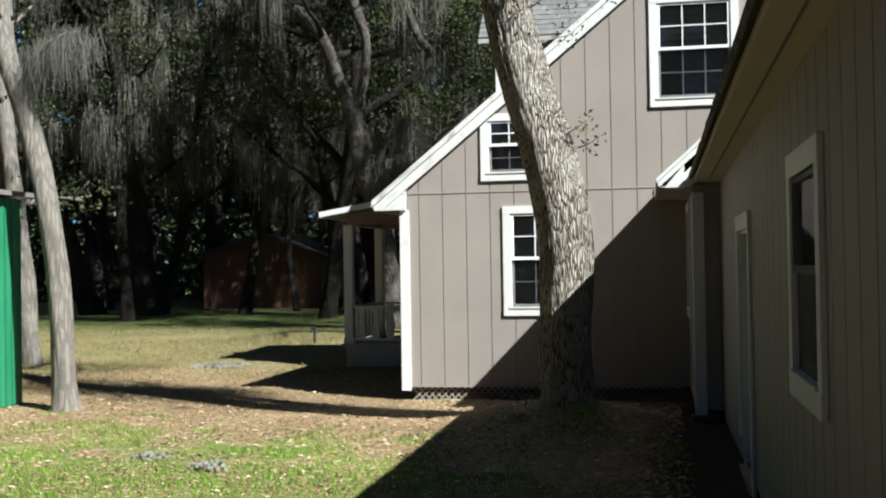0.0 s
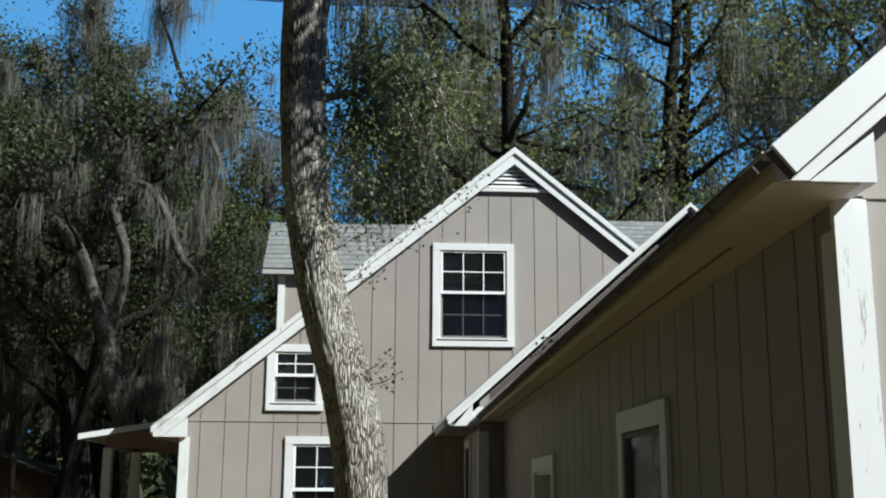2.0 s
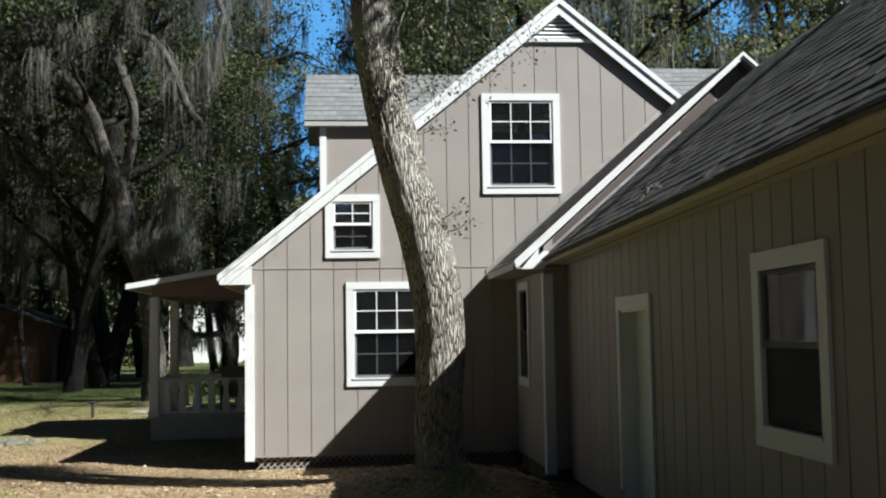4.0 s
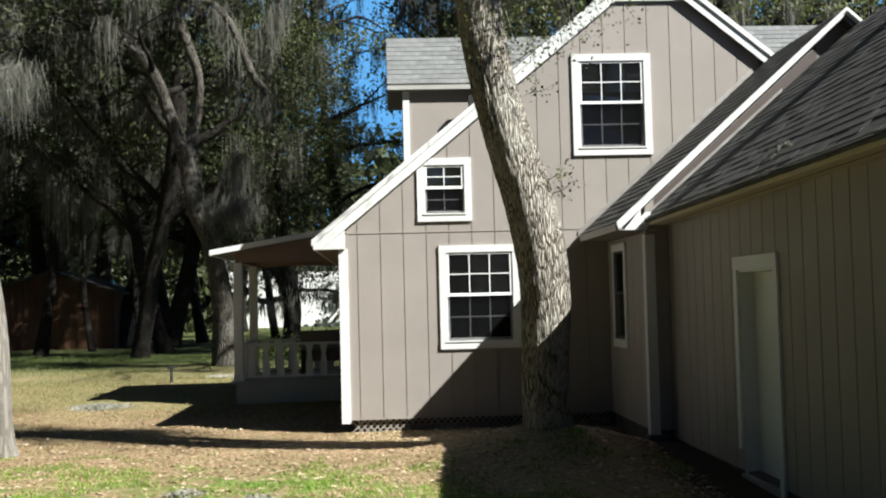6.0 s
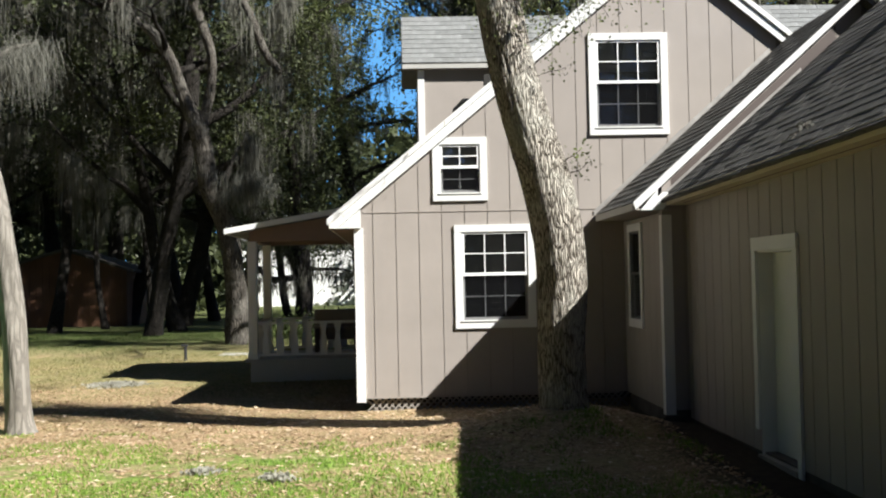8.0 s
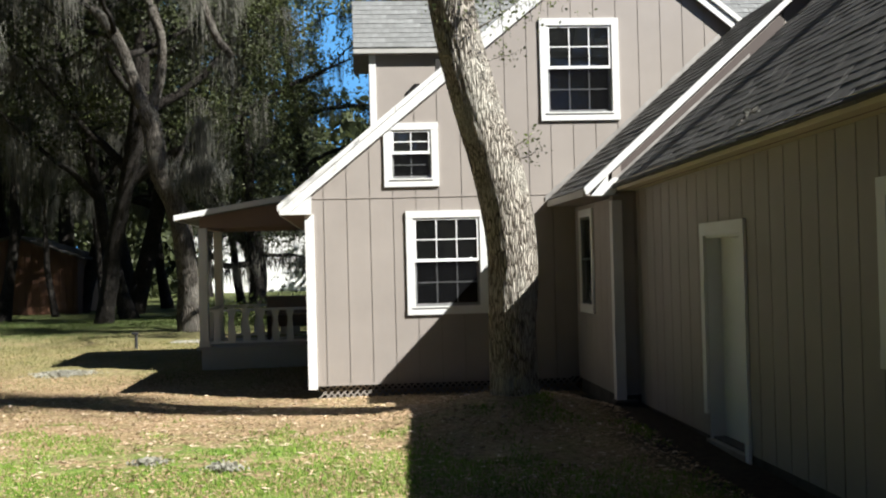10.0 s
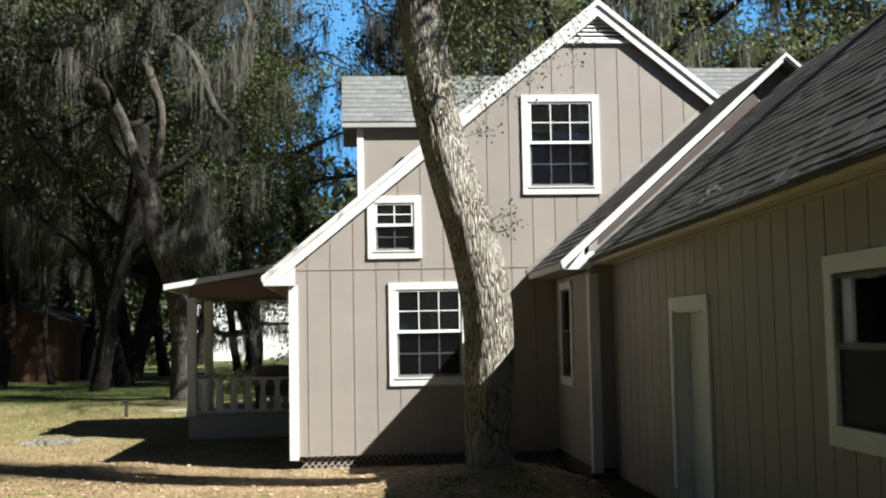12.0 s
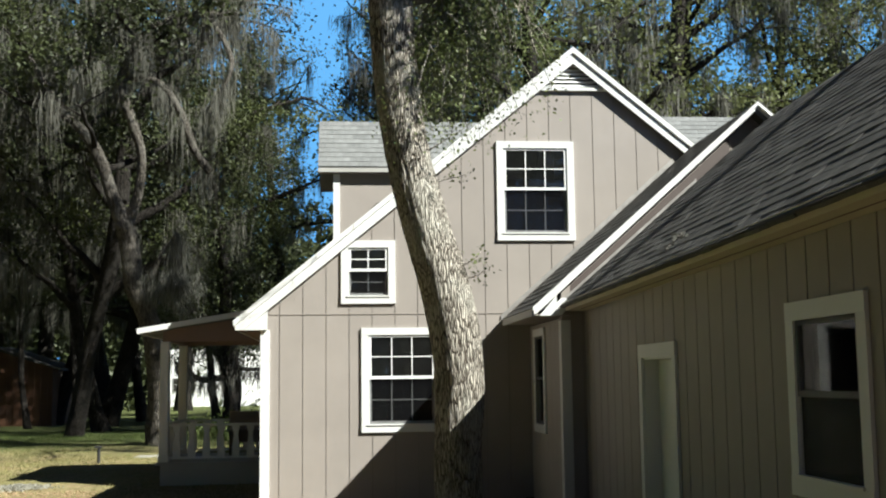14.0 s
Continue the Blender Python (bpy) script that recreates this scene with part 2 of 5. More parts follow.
cm = Nodes("weathered_concrete", 0.9)
cm.colour(cm.ramp(cm.noise(3, 6, 0.65), [(0.3, (0.2, 0.19, 0.165)), (0.7, (0.34, 0.325, 0.29))])).bump(cm.noise(60), 0.3, 0.005)
m_concrete = cm.mat
# near-black masonry tone for the foundations and the pier
fo = Nodes("dark_masonry", 0.9)
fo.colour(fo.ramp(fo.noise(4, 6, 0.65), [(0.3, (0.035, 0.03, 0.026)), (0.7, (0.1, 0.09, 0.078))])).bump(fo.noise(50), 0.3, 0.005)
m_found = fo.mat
gm = Nodes("green_corrugated_metal", 0.4, spec=0.5)
gm.colour(gm.ramp(gm.noise(2, 5, 0.6, gm.scaled((3, 3, 0.4))), [(0.3, (0.015, 0.13, 0.06)), (0.7, (0.03, 0.21, 0.1))]))
m_green = gm.mat
fm = Nodes("dull_metal_flashing", 0.45, 0.6)
fm.colour(fm.ramp(fm.noise(6), [(0.3, (0.3, 0.28, 0.26)), (0.7, (0.5, 0.48, 0.45))]))
m_flash = fm.mat
m_iron = Nodes("dark_iron", 0.6, 0.4).colour((0.03, 0.03, 0.03)).mat
m_farwhite = painted_wood("far_white_boards", (0.84, 0.84, 0.82), 0.05)


em = bpy.data.materials.new("clear_sky_distance")
em.use_nodes = True
em.node_tree.nodes.remove(em.node_tree.nodes["Principled BSDF"])
glow = em.node_tree.nodes.new("ShaderNodeEmission")
glow.inputs["Color"].default_value = (0.175, 0.5, 0.96, 1)
glow.inputs["Strength"].default_value = 0.38
em.node_tree.links.new(glow.outputs[0], em.node_tree.nodes["Material Output"].inputs["Surface"])
m_sky = em


# ---- building helpers ----
def thing(name, base, label, category, group="", kind=""):
    e = new(name)
    e.location = base
    return tagged(e, label, category, group, kind)


def finish(name, me, material, parent, label=""):
    ob = new(name, me)
    if material and not me.materials:
        me.materials.append(material)
    if parent:
        ob.parent = parent
        if parent.type == 'EMPTY':
            ob.matrix_parent_inverse = Matrix.Translation(parent.location).inverted()
    if label:
        ob["label"] = label
    return ob


def islands(bm):
    """The separate pieces of a bmesh, each as a bmesh of its own."""
    bmesh.ops.remove_doubles(bm, verts=bm.verts, dist=1e-5)
    bm.verts.ensure_lookup_table()
    bm.verts.index_update()
    seen, out = set(), []
    for v in bm.verts:
        if v.index in seen:
            continue
        stack, group = [v], []
        seen.add(v.index)
        while stack:
            w = stack.pop()
            group.append(w)
            for e in w.link_edges:
                o = e.other_vert(w)
                if o.index not in seen:
                    seen.add(o.index)
                    stack.append(o)
        made = bmesh.new()
        at = {w.index: made.verts.new(w.co) for w in group}
        for f in {f for w in group for f in w.link_faces}:
            made.faces.new([at[w.index] for w in f.verts])
        out.append(made)
    bm.free()
    return out


def pieces(name, bm, material, parent, label=""):
    """Each separate piece of a bmesh as a part."""
    for b in islands(bm):
        part(name, b, material, parent, label)


def part(name, bm, material, parent, label="", smooth=False):
    me = bpy.data.meshes.new(name)
    bm.normal_update()
    bm.to_mesh(me)
    bm.free()
    if smooth:
        me.shade_smooth()
    return finish(name, me, material, parent, label)


def frame_of(origin, u, v):
    """Local axes: u to the right, v up, u x v outwards."""
    u, v = Vector(u).normalized(), Vector(v).normalized()
    n = u.cross(v)
    m = Matrix((u, v, n)).transposed().to_4x4()
    m.translation = origin
    return m


def prism(bm, pts, n0, n1, m=Matrix()):
    """A polygon in u, v drawn out from n0 to n1."""
    lo = [bm.verts.new(m @ Vector((a, b, n0))) for a, b in pts]
    hi = [bm.verts.new(m @ Vector((a, b, n1))) for a, b in pts]
    k = len(pts)
    bm.faces.new(hi)
    bm.faces.new(lo[::-1])
    for i in range(k):
        bm.faces.new((lo[i], lo[(i + 1) % k], hi[(i + 1) % k], hi[i]))


def slab(bm, a0, a1, b0, b1, n0, n1, m=Matrix()):
    prism(bm, [(a0, b0), (a1, b0), (a1, b1), (a0, b1)], n0, n1, m)


def bevelled(bm, w=0.004):
    bmesh.ops.remove_doubles(bm, verts=bm.verts, dist=1e-5)
    bmesh.ops.recalc_face_normals(bm, faces=bm.faces)
    bmesh.ops.bevel(bm, geom=bm.edges[:], offset=w, segments=1, affect='EDGES')
    return bm


def columns(u0, u1, cuts):
    us = sorted({u0, u1, *[c for c in cuts if u0 < c < u1]})
    return [(a, b) for a, b in zip(us, us[1:]) if b - a > 1e-4]


def wall_pieces(u0, u1, v0, v1, top, holes, cuts):
    """Four-cornered pieces of a wall with holes, from v0 up to v1 or to the sloped top."""
    out = []
    for a, b in columns(u0, u1, [*cuts, *[h[0] for h in holes], *[h[1] for h in holes]]):
        mid_u = (a + b) / 2
        spans = [(v0, None)]
        for h in sorted(holes, key=lambda q: q[2]):
            if h[0] < mid_u < h[1]:
                lo, hi = spans.pop()
                spans += [(lo, h[2]), (h[3], hi)]
        for lo, hi in spans:
            ta = min(top(a), v1) if hi is None else min(hi, v1)
            tb = min(top(b), v1) if hi is None else min(hi, v1)
            l = max(lo, v0)
            if max(ta, tb) - l < 0.005:
                continue
            out.append([(a, l), (b, l), (b, max(tb, l + 0.001)), (a, max(ta, l + 0.001))])
    return out


def sided_wall(parent, m, u0, u1, v0, top, holes=(), cuts=(), first=0.21, step=0.305, joint=99.0, thick=0.15, gap=0.01):
    """A wall of grooved boards on a solid backing, with openings through it."""
    bm = bmesh.new()
    for p in wall_pieces(u0, u1, v0, 99, top, holes, cuts):
        prism(bm, p, -thick, -0.012, m)
    bmesh.ops.remove_doubles(bm, verts=bm.verts, dist=1e-5)
    wall = part("wall", bm, m_groove, parent, "taupe wall of vertical grooved boards")
    edges = [u0]
    u = u0 + first
    while u < u1 - 0.03:
        edges.append(u)
        u += step
    edges.append(u1)
    for a, b in zip(edges, edges[1:]):
        for lo, hi in ((v0, joint - 0.004), (joint + 0.004, 99)):
            if lo > 50:
                continue
            off = 0.0
            bm = bmesh.new()
            for p in wall_pieces(a + gap / 2 + off, b - gap / 2 + off, lo, hi, top, holes, cuts):
                prism(bm, p, -0.0125, 0.0, m)
            pieces("siding_board", bm, m_siding, wall)
    return wall


def ring(bm, u0, u1, v0, v1, w, n0, n1, m):
    """A mitred rectangular frame of width w, measured inwards."""
    o = [(u0, v0), (u1, v0), (u1, v1), (u0, v1)]
    q = [(u0 + w, v0 + w), (u1 - w, v0 + w), (u1 - w, v1 - w), (u0 + w, v1 - w)]
    for i in range(4):
        k = (i + 1) % 4
        prism(bm, [o[i], o[k], q[k], q[i]], n0, n1, m)
    bmesh.ops.remove_doubles(bm, verts=bm.verts, dist=1e-5)


def window(parent, m, u0, u1, v0, v1, cols, rows=2, screen=True, reveal=0.1, case=0.095):
    """A double-hung window: frame, casing boards, sill, two sashes with panes and grille bars."""
    bm = bmesh.new()
    ring(bm, u0 + case - 0.012, u1 - case + 0.012, v0 + case - 0.012, v1 - case + 0.012, 0.02, -reveal, 0.012, m)
    win = part("window", bm, m_white, parent, "white double-hung window" + (" with grille bars" if cols > 1 else ""))
    for a, b, c, d, n in ((u0, u1, v1 - case, v1, 0.028), (u0, u1, v0, v0 + case, 0.03),
                          (u0, u0 + case, v0 + case, v1 - case, 0.026), (u1 - case, u1, v0 + case, v1 - case, 0.026)):
        bm = bmesh.new()
        slab(bm, a, b, c, d, 0.002, n, m)
        part("casing_board", bm, m_white, win)
    bm = bmesh.new()
    slab(bm, u0 + case - 0.02, u1 - case + 0.02, v0 + case - 0.004, v0 + case + 0.014, -0.02, 0.042, m)
    part("sill", bm, m_white, win)
    a0, a1 = u0 + case + 0.002, u1 - case - 0.002
    b0, b1 = v0 + case + 0.014, v1 - case + 0.006
    mid_v = (b0 + b1) / 2 + 0.02
    f = 0.036
    for lo, hi, n, name in ((mid_v - 0.02, b1, 0.012, "upper_sash"), (b0, mid_v + 0.02, -0.022, "lower_sash")):
        bm = bmesh.new()
        ring(bm, a0, a1, lo, hi, f, n - 0.03, n, m)
        part(name, bm, m_vinyl, win)
        dim = screen and name == "lower_sash"
        for i in range(1, cols):
            bm = bmesh.new()
            x = a0 + f + (a1 - a0 - 2 * f) * i / cols
            slab(bm, x - 0.007, x + 0.007, lo + f, hi - f, n - 0.013, n - 0.004, m)
            part("grille_bar", bm, m_grille if dim else m_vinyl, win)
        for i in range(1, rows):
            bm = bmesh.new()
            y = lo + f + (hi - lo - 2 * f) * i / rows
            slab(bm, a0 + f, a1 - f, y - 0.007, y + 0.007, n - 0.0125, n - 0.0045, m)
            part("grille_bar", bm, m_grille if dim else m_vinyl, win)
        bm = bmesh.new()
        slab(bm, a0 + f - 0.005, a1 - f + 0.005, lo + f - 0.005, hi - f + 0.005, n - 0.022, n - 0.017, m)
        pane = part("pane", bm, m_glass, win)
        pane.visible_shadow = False
    # dark sheet added over the upper sash to weaken its reflection
    if screen == "dense":
        bm = bmesh.new()
        slab(bm, a0 + 0.01, a1 - 0.01, mid_v - 0.02, b1, 0.014, 0.016, m)
        part("insect_screen", bm, m_screen, win, "thin dark sheet added to dim the upper sash")
    if screen:
        bm = bmesh.new()
        # whole: one sheet over both sashes, to darken the glass
        if screen == "whole":
            slab(bm, a0 + 0.01, a1 - 0.01, b0, b1, 0.014, 0.016, m)
        else:
            slab(bm, a0 + 0.01, a1 - 0.01, b0, mid_v - 0.022, -0.006, -0.004, m)
        part("insect_screen", bm, m_screen_dense if screen == "dense" else m_screen, win, "dark insect screen over the lower sash")
    return win


SHINGLE_W, SHINGLE_H = 0.305, 0.14


def shingle_verts(w, h, t):
    return [(0, 0, 0), (w, 0, 0), (w, h, 0), (0, h, 0), (0, 0, t), (w, 0, t), (w, h, t * 0.25), (0, h, t * 0.25)]


BOX_FACES = [(3, 2, 1, 0), (4, 5, 6, 7), (0, 1, 5, 4), (1, 2, 6, 5), (2, 3, 7, 6), (3, 0, 4, 7)]


def shingle_roof(roof, m, width, height, material, limit, skip=None, thick=0.011):
    """Courses of shingle tabs on a roof plane; those past the limit joined into one part."""
    me = bpy.data.meshes.new("shingle")
    me.from_pydata(shingle_verts(1.0, SHINGLE_H * 1.12, thick), [], BOX_FACES)
    me.materials.append(material)
    rnd = random.Random(5)
    tabs = []
    rows = int(height / SHINGLE_H) + 1
    for i in range(rows):
        u = -((i * 0.37) % 1.0) * SHINGLE_W
        while u < width:
            a, b = max(u, 0.0), min(u + SHINGLE_W - 0.007, width)
            if b - a > 0.03 and (skip is None or not skip(a, i * SHINGLE_H)):
                tabs.append((a, i * SHINGLE_H + rnd.uniform(-0.003, 0.003), b - a, rnd.uniform(0.0, 0.004)))
            u += SHINGLE_W
    for a, v, w, up in tabs[:limit]:
        ob = finish("shingle", me, material, roof)
        ob.matrix_basis = m @ Matrix.Translation((a, v, up)) @ Matrix.Diagonal((w, 1, 1, 1))
    rest = tabs[limit:]
    if rest:
        vs, fs = [], []
        for a, v, w, up in rest:
            k = len(vs)
            vs += [m @ Vector((a + x * w, v + y, up + z)) for x, y, z in shingle_verts(1.0, SHINGLE_H * 1.12, thick)]
            fs += [tuple(k + q for q in f) for f in BOX_FACES]
        me2 = bpy.data.meshes.new("shingle_rest")
        me2.from_pydata(vs, [], fs)
        ob = finish("shingle_rest", me2, material, roof, "weathered asphalt shingle courses")
        tagged(ob, kind="stuff")


def mesh_of(name, verts, faces, material, smooth=False):
    me = bpy.data.meshes.new(name)
    me.from_pydata(verts, [], faces)
    me.materials.append(material)
    if smooth:
        me.shade_smooth()
    return me


# ---- ground ----
def ground_z(x, y):
    s = min(max((y - 1.0) / 11.0, 0.0), 1.0)
    s = s * s * (3 - 2 * s)
    z = 0.06 + 0.14 * s
    z += 0.035 * (noise.noise(Vector((x * 0.35, y * 0.35, 0))))
    # the low mound of roots round the leaning oak
    return z + 0.27 * math.exp(-((x - 2.3) ** 2 + (y + 2.75) ** 2) / 1.1) + 0.1 * math.exp(-((x - 1.9) ** 2 + (y + 3.6) ** 2) / 5.0)


def axis(lo, hi, fine_lo, fine_hi, step, coarse):
    out, v = [], lo
    while v < hi:
        out.append(v)
        v += step if fine_lo <= v < fine_hi else coarse
    return out + [hi]


gx = [-900, -300, -120] + axis(-60, 60, -9, 6, 0.3, 3.0) + [120, 300, 900]
gy = [-300, -100, -50] + axis(-30, 70, -9, 9, 0.3, 3.0) + [150, 400, 1200]
verts = [(x, y, ground_z(x, y)) for y in gy for x in gx]
nx = len(gx)
faces = [(j * nx + i, j * nx + i + 1, (j + 1) * nx + i + 1, (j + 1) * nx + i) for j in range(len(gy) - 1) for i in range(nx - 1)]
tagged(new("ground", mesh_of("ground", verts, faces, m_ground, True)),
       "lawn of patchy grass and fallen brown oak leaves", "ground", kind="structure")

# clear sky far beyond the woods
verts, faces = [], []
for i in range(33):
    w = radians(-48 + i * 3)
    for z in (-8, 320):
        verts.append((700 * math.sin(w), 700 * math.cos(w) - 14, z))
faces = [(2 * i, 2 * i + 1, 2 * i + 3, 2 * i + 2) for i in range(32)]
tagged(new("backdrop", mesh_of("backdrop", verts, faces, m_sky)), "clear blue sky beyond the woods", "sky", kind="structure")

# ---- main house ----
FRONT = frame_of((0, 0, 0), (1, 0, 0), (0, 0, 1))
RIDGE_X, RIDGE_Z, EAVE_X, EAVE_Z = 4.22, 6.34, -0.37, 2.60
SLOPE = (RIDGE_Z - EAVE_Z) / (RIDGE_X - EAVE_X)
HOUSE_DEEP = 9.5


def roof_top(x):
    return RIDGE_Z - abs(x - RIDGE_X) * SLOPE


def under_roof(x):
    return roof_top(x) - 0.13


house = thing("house", (RIDGE_X, 4.5, 0.1), "two-storey taupe board-sided house with steep grey gable roof", "house")

UPPER = (3.135, 4.205, 3.67, 5.04)
SMALL = (1.02, 1.745, 2.825, 3.672)
LOWER = (1.287, 2.36, 1.13, 2.503)


def hole(w, c=0.083):
    return (w[0] + c, w[1] - c, w[2] + c, w[3] - c)


sided_wall(house, FRONT, 0, 8.44, 0.25, under_roof, [hole(UPPER), hole(SMALL), hole(LOWER), (3.8, 4.64, 5.79, 6.02)],
           [RIDGE_X], joint=2.69)
window(house, FRONT, *UPPER, 3)
window(house, FRONT, *SMALL, 2)
window(house, FRONT, *LOWER, 3)

# the strip that sheds water at the boards' joint
bm = bmesh.new()
prism(bm, [(0.085, 2.684), (3.3, 2.684), (3.3, 2.697), (0.085, 2.697)], 0.0, 0.008, FRONT)
part("joint_strip", bm, m_siding, house)

# other walls of the house, plain
bm = bmesh.new()
slab(bm, 0.003, 0.15, 0.16, HOUSE_DEEP, 0.25, 2.72)
part("side_wall", bm, m_siding, house)
bm = bmesh.new()
slab(bm, 8.29, 8.437, 0.16, HOUSE_DEEP, 0.25, 2.72)
part("side_wall", bm, m_siding, house)
bm = bmesh.new()
for a, b in ((0.0, RIDGE_X), (RIDGE_X, 8.44)):
    prism(bm, [(a, 0.25), (b, 0.25), (b, under_roof(b)), (a, under_roof(a))], -HOUSE_DEEP - 0.15, -HOUSE_DEEP, FRONT)
part("back_wall", bm, m_siding, house)
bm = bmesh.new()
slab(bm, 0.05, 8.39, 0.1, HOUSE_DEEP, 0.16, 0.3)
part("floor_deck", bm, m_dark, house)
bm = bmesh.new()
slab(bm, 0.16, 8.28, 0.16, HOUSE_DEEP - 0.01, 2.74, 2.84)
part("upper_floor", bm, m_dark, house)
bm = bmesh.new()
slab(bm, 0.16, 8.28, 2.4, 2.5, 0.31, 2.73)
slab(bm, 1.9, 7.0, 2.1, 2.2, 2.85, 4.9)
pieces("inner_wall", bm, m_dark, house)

# roof
for s, name in ((1, "roof"), (-1, "roof")):
    bm = bmesh.new()
    e = RIDGE_X - s * (RIDGE_X - EAVE_X)
    pts = [(e, EAVE_Z), (RIDGE_X, RIDGE_Z), (RIDGE_X, RIDGE_Z - 0.13), (e, EAVE_Z - 0.11)]
    prism(bm, pts if s > 0 else pts[::-1], -HOUSE_DEEP - 0.35, 0.055, FRONT)
    bmesh.ops.recalc_face_normals(bm, faces=bm.faces)
    part(name, bm, m_shingle_grey, house, "grey asphalt shingle roof")
    bm = bmesh.new()
    d = 0.21
    pts = [(e, EAVE_Z - 0.005), (RIDGE_X, RIDGE_Z - 0.005), (RIDGE_X, RIDGE_Z - d), (e + s * 0.11, EAVE_Z - 0.115), (e + s * 0.012, EAVE_Z - 0.115)]
    prism(bm, pts if s > 0 else pts[::-1], 0.056, 0.074, FRONT)
    bmesh.ops.recalc_face_normals(bm, faces=bm.faces)
    part("rake_board", bm, m_white_worn, house, "white painted rake board with worn paint")
    bm = bmesh.new()
    pts = [(e - s * 0.015, EAVE_Z + 0.012), (RIDGE_X, RIDGE_Z + 0.022), (RIDGE_X, RIDGE_Z - 0.06), (e - s * 0.015, EAVE_Z - 0.07)]
    prism(bm, pts if s > 0 else pts[::-1], 0.0745, 0.096, FRONT)
    bmesh.ops.recalc_face_normals(bm, faces=bm.faces)
    part("rake_moulding", bm, m_white_worn, house)
    bm = bmesh.new()
    c0, c1 = e + s * 0.115, e + s * 0.425
    pts = [(c0, EAVE_Z - 0.115), (c1, EAVE_Z - 0.115), (c1, EAVE_Z + 0.135)]
    prism(bm, pts if s > 0 else pts[::-1], 0.03, 0.07, FRONT)
    bmesh.ops.recalc_face_normals(bm, faces=bm.faces)
    part("eave_return", bm, m_white, house)
    bm = bmesh.new()
    slab(bm, *sorted((e, e + s * 0.02)), -0.05, HOUSE_DEEP + 0.3, EAVE_Z - 0.112, EAVE_Z - 0.003)
    part("fascia", bm, m_white, house)
    bm = bmesh.new()
    slab(bm, *sorted((e + s * 0.021, e + s * 0.372)), -0.02, HOUSE_DEEP, EAVE_Z - 0.111, EAVE_Z - 0.1)
    part("soffit", bm, m_brown, house, "brown eave soffit")

# corner boards
bm = bmesh.new()
slab(bm, -0.035, 0.085, 0.19, EAVE_Z - 0.115, 0.002, 0.028, FRONT)
slab(bm, -0.035, -0.004, 0.19, EAVE_Z - 0.116, -0.1, 0.0015, FRONT)
pieces("corner_board", bm, m_white, house, "white painted corner board")

# louvred vent under the peak
bm = bmesh.new()
slab(bm, 3.72, 4.72, 5.755, 5.80, 0.002, 0.04, FRONT)
vent = part("gable_vent", bm, m_white, house, "white louvred gable vent")
for i in range(6):
    z = 5.815 + i * 0.056
    h = min(0.5, (RIDGE_Z - 0.2 - z) / SLOPE + 0.03)
    if h < 0.05:
        continue
    bm = bmesh.new()
    tilt = FRONT @ Matrix.Translation((RIDGE_X, z, 0.012)) @ Matrix.Rotation(radians(-32), 4, 'X')
    slab(bm, -h, h, 0.0, 0.034, -0.005, 0.005, tilt)
    part("louvre_slat", bm, m_white, vent)

# lattice skirt below the boards
bm = bmesh.new()
u = 0.05
while u < 3.4:
    prism(bm, [(u, 0.03), (u + 0.03, 0.03), (u + 0.24, 0.24), (u + 0.21, 0.24)], -0.05, -0.042, FRONT)
    prism(bm, [(u + 0.21, 0.03), (u + 0.24, 0.03), (u + 0.03, 0.24), (u, 0.24)], -0.06, -0.051, FRONT)
    u += 0.085
tagged(part("lattice_skirt", bm, m_lattice, house, "grey wooden lattice skirt"), kind="stuff")
bm = bmesh.new()
slab(bm, 0.0, 3.45, 0.232, 0.249, -0.04, 0.004, FRONT)
part("skirt_board", bm, m_siding, house)


